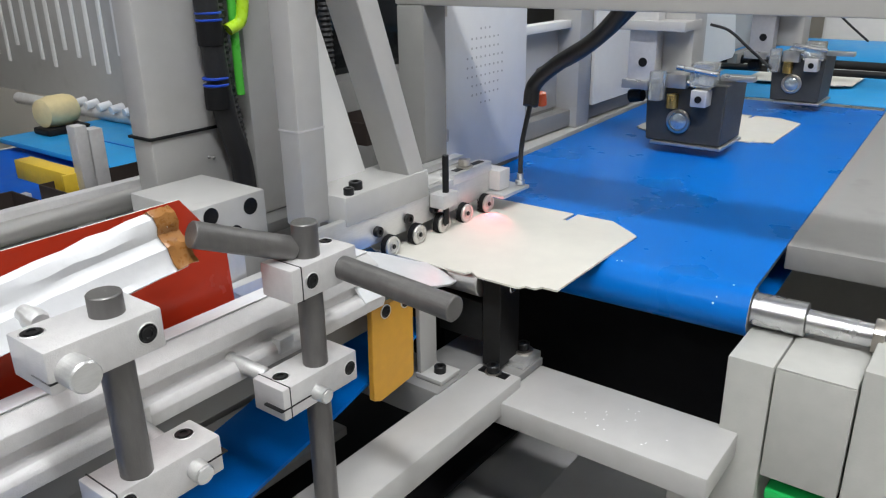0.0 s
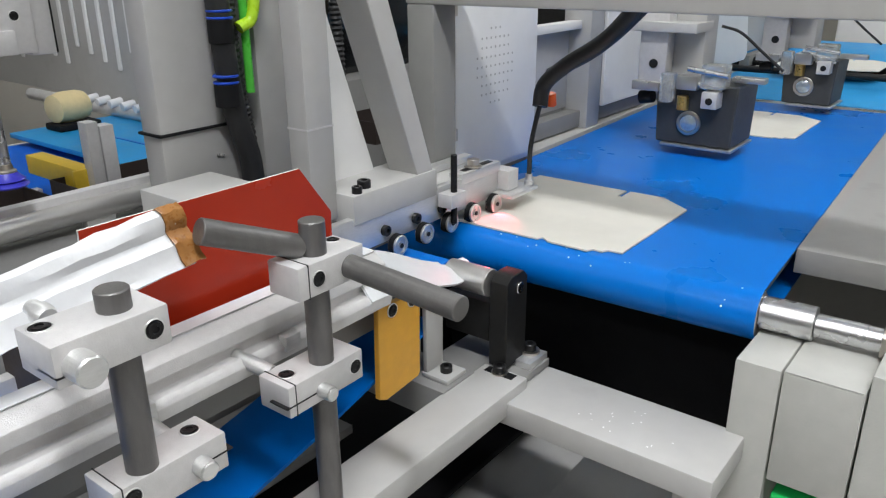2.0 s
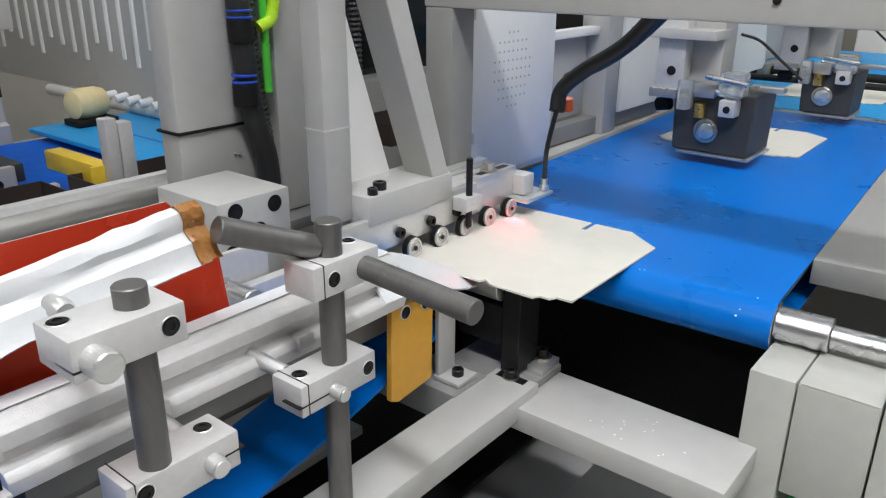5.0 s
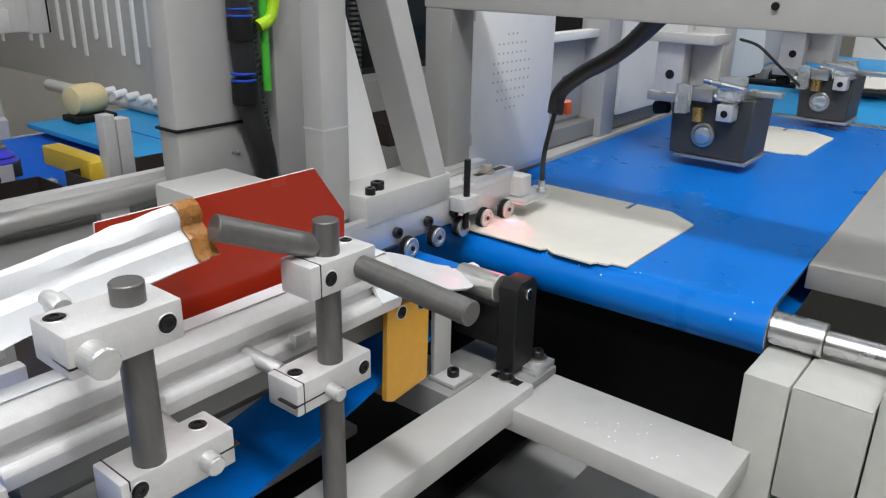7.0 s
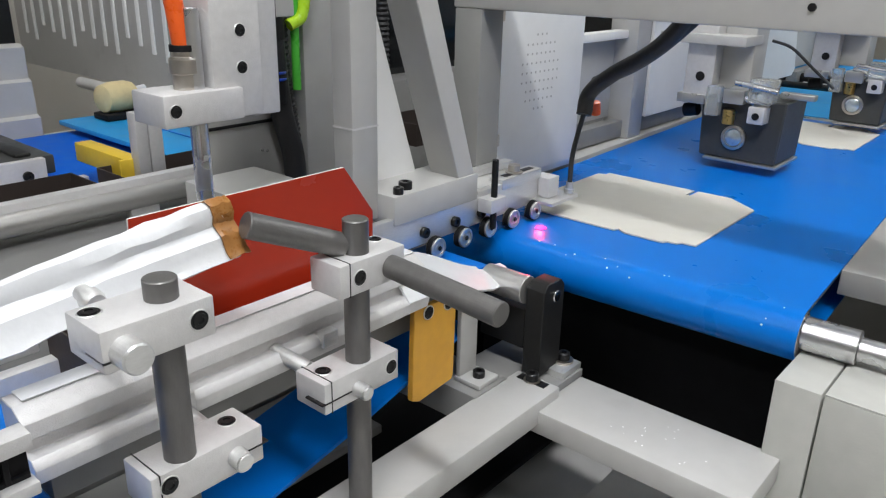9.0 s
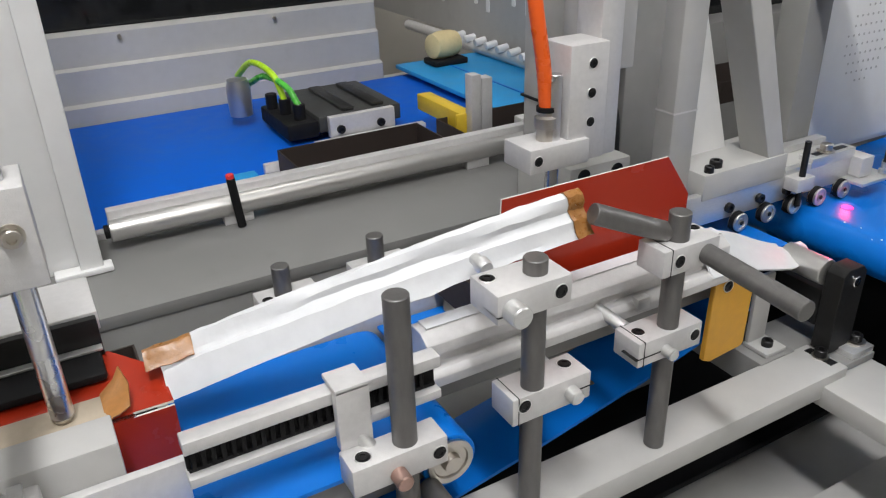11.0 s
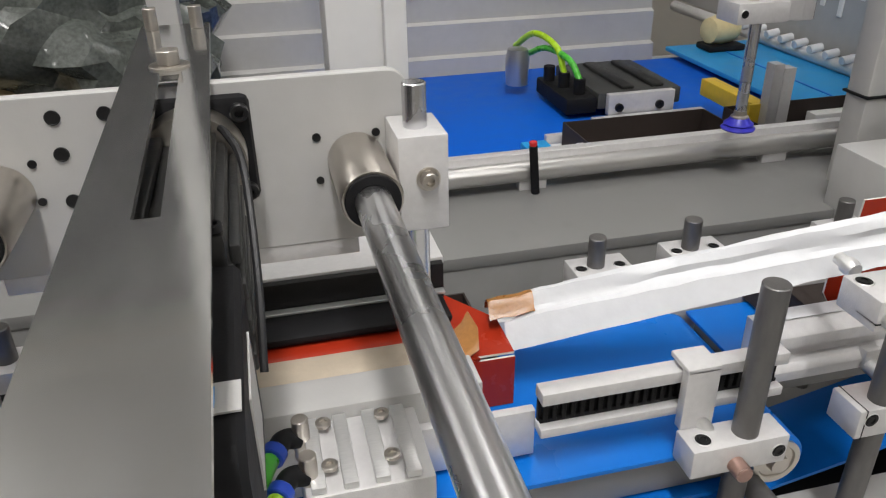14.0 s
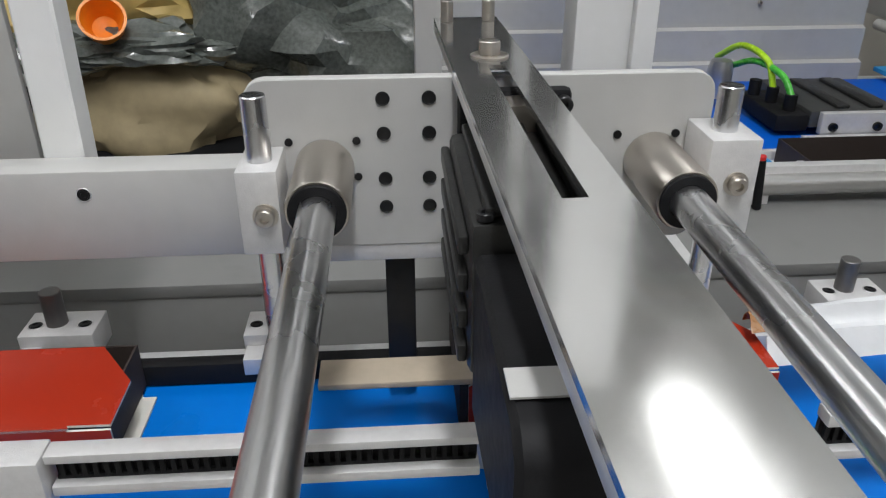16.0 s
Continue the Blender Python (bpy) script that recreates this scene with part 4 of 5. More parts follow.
part("post", box(0.556, 0.574, 1.028, 1.050, 1.052, 1.166, 0.001), ALU, ap)
part("post", box(0.577, 0.598, 1.030, 1.052, 1.052, 1.158, 0.001), ALU, ap)
part("bar", box(0.548, 0.576, 1.052, 1.215, 1.066, 1.096, 0.002), YELLOW_B, ap, "yellow plastic bar")
part("bar_face", box(0.536, 0.590, 1.046, 1.0518, 1.062, 1.098, 0.0015), YELLOW_B, ap)
cap_screw((0.563, 1.046, 1.075), (0, -1, 0), 0.005, 0.003, ap, BRASS)
vs = thing("valve_unit", "grey sliding valve unit with black fittings and green tubes", "pneumatic unit", at=(0.42, 1.32, 1.03))
part("slide", box(0.36, 0.525, 1.24, 1.45, 1.046, 1.076, 0.003), HEAD_M, vs, "dark valve slide")
for i in range(2):
    part("rib", box(0.41 + i * 0.06, 0.435 + i * 0.06, 1.25, 1.43, 1.0762, 1.083, 0.003), FIN, vs)
part("front_plate", box(0.375, 0.505, 1.225, 1.239, 1.038, 1.076, 0.001), ALU, vs)
for sx in (0.395, 0.475):
    cap_screw((sx, 1.225, 1.052), (0, -1, 0), 0.008, 0.005, vs)
part("foot", box(0.34, 0.56, 1.205, 1.222, 1.0305, 1.040, 0.001), ALU, vs)
part("manifold", box(0.30, 0.36, 1.24, 1.40, 1.040, 1.070, 0.004), BLACK_P, vs)
for i in range(3):
    part("fitting", cyl((0.335 - i * 0.01, 1.27 + i * 0.05, 1.066), (0.335 - i * 0.01, 1.27 + i * 0.05, 1.098), 0.011), BLACK_P, vs)
part("green_tube", tube([(0.335, 1.27, 1.095), (0.325, 1.30, 1.125), (0.31, 1.38, 1.13), (0.30, 1.46, 1.10)], 0.006), GREEN_T, vs)
part("lime_tube", tube([(0.325, 1.32, 1.095), (0.315, 1.34, 1.14), (0.30, 1.42, 1.15), (0.29, 1.50, 1.11)], 0.006), LIME_T, vs)
part("clear_bowl", lathe((0.27, 1.43, 1.05), (0, 0, 1), [(0, 0.022), (0.05, 0.024), (0.07, 0.02), (0.072, 0.0001)]), ZINC, vs)
se = thing("edge_sensor", "black lead sensor with a red tip on a light blue block", "sensor", at=(0.15, 0.96, 1.06))
part("block", box(0.135, 0.175, 0.985, 1.02, 1.0305, 1.085, 0.003), BELT_L, se)
part("lead", cyl((0.119, 0.905, 1.0525), (0.113, 0.905, 1.122), 0.0058), BLACK_P, se)
part("tip", cyl((0.113, 0.905, 1.122), (0.1126, 0.905, 1.128), 0.0055), mat("red_cap", (0.7, 0.03, 0.03), 0.4), se)
part("bracket", box(0.165, 0.205, 0.962, 0.985, 1.0605, 1.072, 0.001), ALU, se)
part("bracket", box(0.225, 0.237, 0.945, 1.02, 1.0605, 1.074, 0.001), ALU, se)
hex_bolt((0.188, 0.972, 1.072), (0, 0, 1), 0.006, 0.006, se, NICKEL)
hex_bolt((0.236, 0.968, 1.075), (0, 0, 1), 0.006, 0.006, se, NICKEL)

gw = thing("guard_wall", "pale ribbed guard wall with dark windows above", "machine panel", at=(-0.2, 1.65, 1.0))
zs = [1.02, 1.065, 1.072, 1.135, 1.142, 1.205, 1.215]
part("sill", prism([(1.605, 1.02), (1.605, 1.065), (1.62, 1.070), (1.62, 1.135), (1.632, 1.140), (1.632, 1.200), (1.645, 1.206), (1.66, 1.206), (1.66, 1.02)], "x", -2.4, 0.66), PAINT, gw)
part("window", box(-2.4, 0.66, 1.668, 1.676, 1.20, 2.2, 0), GLASS_D, gw, "dark glossy window")
part("sash", box(-0.10, -0.06, 1.655, 1.668, 1.206, 2.2, 0.001), PAINT, gw)
for sx in (-0.3, 0.1, 0.42):
    cap_screw((sx, 1.632, 1.19), (0, -1, 0), 0.004, 0.01, gw, NICKEL)
sp = thing("vent_wall", "grey sheet panel with a row of long bright bars", "machine panel", at=(0.96, 1.7, 1.06))
part("sheet", box(0.954, 0.962, 1.12, 2.4, 1.075, 1.75, 0.001), PAINT, sp)
BAR = finish(box(-0.0022, 0.0022, -0.0075, 0.0075, 0, 0.60, 0.002, 1), WHITE_P)
for i in range(22):
    o = new("bar", BAR)
    o.parent = sp
    o.location = (0.9519 - 0.96, 1.155 + i * 0.056 - 1.7, 1.148 + 0.014 * (i % 4) - 1.06)
part("tube_rail", cyl((0.93, 1.10, 1.064), (0.93, 2.0, 1.064), 0.014), ALU, sp)
for i in range(12):
    part("small_roller", cyl((0.905, 1.14 + i * 0.05, 1.082), (0.935, 1.14 + i * 0.05, 1.086), 0.009, seg=14), TAPE_W, sp)
cr = thing("wrapped_roll", "cream wrapped roll on a small stand", "roll", at=(0.80, 1.62, 1.05))
part("roll", lathe((0.765, 1.56, 1.095), (1, 0.2, 0), [(0, 0.015), (0.005, 0.028), (0.03, 0.033), (0.06, 0.032), (0.075, 0.028), (0.08, 0.012)], 20), CREAM, cr)
part("stand", box(0.76, 0.85, 1.53, 1.59, 1.0525, 1.066, 0.003), BLACK_P, cr)

wp = thing("white_post", "white square post with a flanged foot", "machine frame", at=(-0.11, 0.9, 1.052))
part("post", box(-0.150, -0.076, 0.886, 0.95, 1.052, 1.9, 0.002), WHITE_P, wp)
part("flange", join(box(-0.086, -0.060, 0.868, 0.8845, 1.052, 1.9, 0.002), box(-0.115, -0.050, 0.862, 0.8845, 1.0525, 1.060, 0.002)), WHITE_P, wp)
gp = thing("grey_post", "slim grey post behind the press", "machine frame", at=(-0.29, 0.9, 1.05))
part("post", box(-0.335, -0.305, 0.86, 0.90, 1.052, 1.9, 0.002), PAINT, gp)
part("post_screw", cyl((-0.32, 0.858, 1.38), (-0.32, 0.85, 1.38), 0.006), BLACK_M, gp)
wf = thing("welded_frame", "white welded frame with a drilled cross bar", "machine frame", at=(-0.75, 0.62, 1.05))
part("post", prism([(-0.644, 1.186), (-0.612, 1.186), (-0.602, 1.75), (-0.634, 1.75)], "y", 0.60, 0.63, 0.002), WHITE_P, wf)
part("cross_bar", box(-0.70, -0.475, 0.565, 0.599, 1.186, 1.262, 0.002), PAINT, wf)
socket_screw((-0.603, 0.565, 1.243), (0, -1, 0), 0.005, wf)
part("side_panel", box(-1.5, -0.66, 0.632, 0.640, 1.215, 1.75, 0.001), PAINT, wf, "grey sheet panel")
part("lower_bar", box(-1.5, -0.702, 0.57, 0.60, 1.186, 1.216, 0.002), WHITE_P, wf)


def heap(name, label, cat_, at, size, m_, seed, amp):
    bm = bmesh.new()
    bmesh.ops.create_icosphere(bm, subdivisions=4, radius=1.0)
    o = Vector((seed * 3.1, seed * 1.7, 0))
    for v in bm.verts:
        d = v.co.normalized()
        k = 1 + amp * noise.noise(d * 1.7 + o) + amp * 0.6 * abs(noise.noise(d * 4.5 + o)) + amp * 0.35 * abs(noise.noise(d * 11 + o))
        v.co = Vector((d.x * size[0] * k, d.y * size[1] * k, max(d.z, -0.7) * size[2] * k))
    bmesh.ops.translate(bm, verts=bm.verts, vec=at)
    me_ = solid(name, bm, m_, label, cat_)
    return me_


heap("paper_sack", "creased kraft paper sack behind the press", "sack", (-0.76, 1.28, 1.10), (0.17, 0.10, 0.115), KRAFT, 2, 0.22)
heap("paper_sack", "tan wrapped sack lying on the kraft one", "sack", (-0.84, 1.36, 1.255), (0.21, 0.12, 0.07), GOLD_F, 5, 0.3)
heap("crumpled_film", "heap of crumpled shiny plastic film", "plastic film", (-0.48, 1.36, 1.20), (0.19, 0.12, 0.16), FILM, 7, 0.6)
heap("crumpled_film", "dark crumpled plastic film on the sacks", "plastic film", (-0.78, 1.22, 1.21), (0.15, 0.05, 0.03), FILM, 9, 0.6)
oc = thing("plastic_scoop", "small orange plastic scoop on the film", "scoop", at=(-0.78, 1.18, 1.23))
part("bowl", lathe((-0.785, 1.20, 1.235), (0.2, -0.7, 0.5), [(0, 0.006), (0.01, 0.022), (0.035, 0.030), (0.055, 0.034), (0.055, 0.030), (0.02, 0.018), (0.014, 0.0001)], 20), ORANGE_P, oc)
part("handle", box(-0.82, -0.77, 1.19, 1.21, 1.222, 1.234, 0.004), ORANGE_P, oc)
sb = thing("rear_bench", "dark bench under the stored sacks", "bench", at=(-0.7, 1.3, 0))
# bench top takes the same painted-shade black
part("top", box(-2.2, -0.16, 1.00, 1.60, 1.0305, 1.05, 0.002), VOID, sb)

# ---- press station ----
PX, PZ = -0.168, 1.272
pl = thing("press_plate", "grey drilled press plate with rounded corners", "machine plate", at=(-0.29, 0.54, 1.2))
outline = []
for cx_, cz_, a0 in ((-0.142, 1.322, 0), (-0.452, 1.322, 90), (-0.452, 1.222, 180), (-0.142, 1.222, 270)):
    for k in range(5):
        an = radians(a0 + k * 22.5)
        outline.append((cx_ + 0.016 * math.cos(an), cz_ + 0.016 * math.sin(an)))
part("plate", prism(outline, "y", 0.536, 0.546, 0.0008), PAINT, pl)
for hx, hz, hr in ((-0.369, 1.323, 0.0052), (-0.369, 1.297, 0.0052), (-0.369, 1.262, 0.0052), (-0.369, 1.239, 0.0052), (-0.336, 1.323, 0.0052), (-0.336, 1.297, 0.0052), (-0.336, 1.262, 0.0052), (-0.336, 1.239, 0.0052), (-0.196, 1.292, 0.0032), (-0.152, 1.292, 0.0032), (-0.438, 1.292, 0.003), (-0.389, 1.292, 0.003), (-0.389, 1.264, 0.003), (-0.196, 1.258, 0.003)):
    part("hole", lathe((hx, 0.5357, hz), (0, -1, 0), [(-0.001, hr), (0.0009, hr), (0.0009, hr * 0.9), (0.0006, hr * 0.85), (0.0006, 0.0001)], 16), BLACK_M, pl)
part("lower_tab", box(-0.43, -0.17, 0.537, 0.545, 1.192, 1.206, 0.001), ALU, pl)
part("hanger", box(-0.372, -0.348, 0.548, 0.56, 1.06, 1.21, 0.001), BLACK_A, pl)
for bx_ in (PX, -0.413):
    sf = thing("guide_shaft", "polished shaft in a satin steel linear bushing", "linear guide", "guide shafts", (bx_, 0.3, PZ))
    part("bushing", lathe((bx_, 0.535, PZ), (0, -1, 0), [(0, 0.0215), (0.076, 0.0215), (0.078, 0.0205), (0.078, 0.0170)], 36), NICKEL, sf)
    part("seal", lathe((bx_, 0.4569, PZ), (0, -1, 0), [(0, 0.0192), (0.0025, 0.0192), (0.003, 0.0186), (0.003, 0.0128), (0.001, 0.0127)], 32), BLACK_P, sf)
    part("shaft", cyl((bx_, 0.53, PZ), (bx_, -0.25, PZ), 0.0125, seg=40), CHROME, sf)
for px, wl, wr, zb, zt in ((-0.128, 0.017, 0.019, 1.232, 1.304), (-0.455, 0.014, 0.014, 1.228, 1.290)):
    ph = thing("press_post", "bright vertical post in an aluminium clamp block", "clamp stand", "press posts", (px, 0.507, 1.1))
    part("post", cyl((px, 0.507, 1.112), (px, 0.507, 1.336), 0.0088), CHROME, ph)
    part("post_tip", cyl((px, 0.507, 1.106), (px, 0.507, 1.112), 0.006, 0.0088), NICKEL, ph)
    part("clamp_block", box(px - wl, px + wr, 0.484, 0.534, zb, zt, 0.0012), ALU, ph)
    part("washer", lathe((px + 0.004, 0.484, zt - 0.032), (0, -1, 0), [(0, 0.0088), (0.0015, 0.0088), (0.0015, 0.0001)]), NICKEL, ph)
    cap_screw((px + 0.004, 0.4825, zt - 0.032), (0, -1, 0), 0.0065, 0.006, ph, NICKEL)

AX0, AX1, AZ = -0.316, -0.260, 1.347
am = thing("adjusting_arm", "zinc-plated slotted arm plate bolted at its far end", "machine arm", at=(-0.29, 0.3, AZ))
def slotted_plate(x0, x1, y0, y1, z0, z1, hx0, hx1, hy0, hy1):
    """A flat plate with one rectangular slot through it."""
    bm = bmesh.new()
    rings = [[bm.verts.new((x, y, z)) for x, y in pts] for z in (z1, z0) for pts in ([(x0, y0), (x1, y0), (x1, y1), (x0, y1)], [(hx0, hy0), (hx1, hy0), (hx1, hy1), (hx0, hy1)])]
    for a_, b_ in ((0, 1), (2, 3), (0, 2), (1, 3)):
        for i in range(4):
            j = (i + 1) % 4
            bm.faces.new((rings[a_][i], rings[a_][j], rings[b_][j], rings[b_][i]))
    return bm


part("plate", slotted_plate(AX0, AX1, -0.22, 0.70, AZ - 0.004, AZ, -0.292, -0.280, 0.300, 0.53), GALV, am)
part("edge_strip", box(AX0, AX0 + 0.002, -0.22, 0.70, AZ - 0.012, AZ - 0.0042, 0.0004), ALU_RAW, am)
hex_bolt((-0.287, 0.555, AZ), (0, 0, 1), 0.0085, 0.010, am, NICKEL, 0.014)
for sx in (-0.306, -0.270):
    hex_bolt((sx, 0.682, AZ), (0, 0, 1), 0.006, 0.018, am, NICKEL)
am.rotation_euler.z = radians(1.2)
am.location.x += 0.0015
ac = thing("motor_actuator", "black motor with a ribbed body slung under the arm", "motor", at=(-0.29, 0.4, 1.1))
part("flange", box(-0.318, -0.240, 0.500, 0.512, 1.262, 1.338, 0.006), BLACK_P, ac)
part("gear_ring", lathe((-0.279, 0.500, 1.300), (0, -1, 0), [(0, 0.034), (0.024, 0.034), (0.024, 0.028)], 28), NICKEL, ac)
part("body", box(-0.326, -0.2565, 0.336, 0.476, 1.226, 1.318, 0.005), FIN, ac, "dark ribbed motor casting")
for i in range(4):
    part("fin", box(-0.2564, -0.2508, 0.342, 0.474, 1.232 + i * 0.022, 1.243 + i * 0.022, 0.0015), FIN, ac)
    part("fin", box(-0.3315, -0.3262, 0.342, 0.474, 1.232 + i * 0.022, 1.243 + i * 0.022, 0.0015), FIN, ac)
    part("fin", box(-0.318 + i * 0.016, -0.310 + i * 0.016, 0.342, 0.474, 1.3182, 1.324, 0.0015), FIN, ac)
part("rear_housing", prism([(0.196, 1.224), (0.334, 1.206), (0.334, 1.304), (0.208, 1.302), (0.196, 1.292)], "x", -0.324, -0.252, 0.003), BLACK_P, ac, "black encoder housing")
part("connector", box(-0.306, -0.268, 0.246, 0.30, 1.188, 1.211, 0.003), BLACK_P, ac)
part("label_plate", box(-0.323, -0.2525, 0.220, 0.238, 1.3035, 1.3045, 0), PAINT, ac, "grey label strip")
part("label", box(-0.300, -0.262, 0.223, 0.235, 1.3047, 1.3052, 0), LABEL_B, ac, "narrow blue label")
part("rating_label", box(-0.2518, -0.2508, 0.250, 0.300, 1.235, 1.285, 0), PAINT, ac, "small grey rating label")
for sx in (-0.318, -0.262):
    cap_screw((sx, 0.342, 1.3182), (0, 0, 1), 0.0045, 0.004, ac)
for sz in (1.272, 1.328):
    cap_screw((-0.247, 0.499, sz), (0, -1, 0), 0.006, 0.006, ac)
part("lead", tube([(-0.262, 0.49, 1.322), (-0.255, 0.46, 1.326), (-0.247, 0.43, 1.315), (-0.246, 0.38, 1.27), (-0.249, 0.35, 1.225)], 0.0025, 8, 6), CABLE, ac)
cy = thing("compact_cylinder", "silver compact air cylinder with two elbow fittings", "air cylinder", at=(-0.195, 0.4, 1.04))
part("body", box(-0.236, -0.150, 0.362, 0.436, 1.045, 1.112, 0.002), ALU, cy)
for i in range(4):
    part("groove_rib", box(-0.232 + i * 0.021, -0.222 + i * 0.021, 0.364, 0.434, 1.1122, 1.118, 0.001), ALU_RAW, cy)
for sx in (-0.218, -0.176):
    for sy in (0.425, 0.382):
        cap_screw((sx, sy, 1.1175), (0, 0, 1), 0.0055, 0.003, cy, NICKEL)
for i, (ex, ey) in enumerate(((-0.240, 0.415), (-0.238, 0.378))):
    part("nipple", cyl((ex + 0.006, ey, 1.100), (ex + 0.006, ey, 1.135), 0.006), NICKEL, cy)
    e_ = part("elbow", tube([(ex + 0.004, ey, 1.118), (ex - 0.006, ey - 0.004, 1.122), (ex - 0.012, ey - 0.014, 1.122)], 0.0072), BLACK_P, cy)
    part("ring", cyl((ex - 0.0115, ey - 0.013, 1.122), (ex - 0.0155, ey - 0.021, 1.122), 0.0088), BLUE_F, e_)
    part("air_tube", tube([(ex - 0.016, ey - 0.022, 1.122), (ex - 0.024, ey - 0.05, 1.126), (ex - 0.042, ey - 0.11, 1.122), (ex - 0.06, ey - 0.19, 1.09)], 0.0062), GREEN_T if i == 0 else LIME_T, cy, "green air tube" if i == 0 else "lime air tube")
part("vent_hole", cyl((-0.165, 0.3615, 1.07), (-0.165, 0.3605, 1.07), 0.008, seg=16, bev=0), BLACK_M, cy)
gb = thing("press_guide", "white painted guide bar beside the press", "guide rail", at=(-0.2, 0.45, 1.06))
part("bar", box(-0.305, -0.096, 0.437, 0.474, 1.062, 1.122, 0.0015), PAINT, gb)
part("lower_plate", box(-0.30, -0.056, 0.4275, 0.436, 1.050, 1.094, 0.001), ALU, gb)
pbz = thing("press_bar", "beige press bar with a torn brown paper edge", "press bar", at=(-0.2, 0.51, 1.1))
part("bar", box(-0.428, -0.098, 0.492, 0.526, 1.100, 1.106, 0.001), mat("beige_board", (0.45, 0.38, 0.29), 0.6, 0, 0.1, 20, 0.2, 200, 0.2), pbz)
part("paper_edge", loft([[(-0.10, 0.492, 1.104), (-0.10, 0.51, 1.108), (-0.10, 0.528, 1.106)], [(-0.090, 0.494, 1.105), (-0.088, 0.511, 1.113), (-0.088, 0.530, 1.115)], [(-0.081, 0.498, 1.107), (-0.078, 0.514, 1.119), (-0.082, 0.533, 1.124)]], 0.0015), TAPE_B, pbz, "torn brown paper edge")
rp = thing("rear_press_rail", "aluminium rail with a dark face behind the press", "press rail", at=(-0.3, 0.65, 1.1))
part("rail", box(-0.31, -0.085, 0.605, 0.68, 1.122, 1.140, 0.001), ALU, rp)
part("dark_face", box(-0.31, -0.087, 0.596, 0.604, 1.100, 1.138, 0.001), BLACK_A, rp)
# rubber strip, widened forward to stand in for shade over the box tops
part("rubber_shade_strip", box(-0.31, -0.090, 0.549, 0.595, 1.1025, 1.111, 0.004), BLACK_P, rp)
part("dark_strip", box(-1.1, -0.312, 0.579, 0.5945, 1.046, 1.068, 0.002), BLACK_P, rp, "plain black strip along the belt's far side")
part("lip", box(-0.31, -0.088, 0.586, 0.595, 1.1112, 1.1135, 0.0005), ALU_RAW, rp)
part("stem", box(-0.24, -0.21, 0.62, 0.66, 0.812, 1.122, 0.001), PAINT_D, rp)
cs = thing("cable_bundle", "black sleeved air tube bundle with blue-ringed fittings on the column", "cable", at=(0.66, 0.74, 1.1))
part("sleeve", tube([(0.610, 0.775, 1.55), (0.610, 0.776, 1.40), (0.612, 0.776, 1.30), (0.622, 0.778, 1.20), (0.636, 0.776, 1.14), (0.640, 0.776, 1.075)], 0.0145, 16, 8), CABLE, cs)
part("corrugated_hose", tube([(0.636, 0.786, 1.55), (0.634, 0.786, 1.35), (0.636, 0.786, 1.24), (0.646, 0.784, 1.16), (0.642, 0.784, 1.10)], 0.009, 12, 8, 0.002, 0.006), CABLE, cs)
for z in (1.312, 1.236):
    f_ = part("fitting", cyl((0.612, 0.776, z - 0.028), (0.612, 0.776, z), 0.0155, seg=20), BLACK_P, cs)
    for dz in (0.0, 0.008):
        part("ring", cyl((0.612, 0.776, z + dz), (0.612, 0.776, z + dz + 0.003), 0.016, seg=20), BLUE_F, f_)
part("lime_tube", tube([(0.664, 0.772, 1.55), (0.664, 0.772, 1.38), (0.658, 0.772, 1.315), (0.637, 0.774, 1.300)], 0.0075), LIME_T, cs)
part("green_tube", tube([(0.650, 0.779, 1.50), (0.650, 0.779, 1.35), (0.650, 0.779, 1.22)], 0.0055), GREEN_T, cs)
rg = thing("spiral_hose", "hanging black corrugated hose", "hose", at=(1.0, 1.1, 1.1))
part("hose", tube([(0.985, 0.96, 1.75), (0.985, 0.96, 1.4), (0.99, 0.96, 1.15), (1.0, 0.96, 0.95)], 0.012, 12, 6, 0.003, 0.008), CABLE, rg)
dk = thing("dark_doorway_panel", "dark equipment panel seen between the posts", "machine panel", at=(1.6, 1.5, 0))
part("panel", box(1.0, 3.2, 1.60, 1.62, 1.06, 2.4, 0), GLASS_D, dk)
part("lower_panel", box(0.96, 3.2, 1.50, 1.60, 0.3, 1.06, 0.003), PAINT_D, dk)
part("mullion", box(2.05, 2.16, 1.57, 1.60, 1.06, 2.4, 0.002), PAINT, dk)

# ---- what moves: blanks, trays and the transfer arm ----
P = 2.45           # seconds from blank to blank at the usual pace
STARTS = [7.5 + P * k for k in range(-9, -4)] + [0.13 - P, 0.13, 2.61, 5.05, 7.57, 9.79, 12.26, 14.61] + [14.61 + P * k for k in range(1, 6)]
SHEET_Y = 0.496
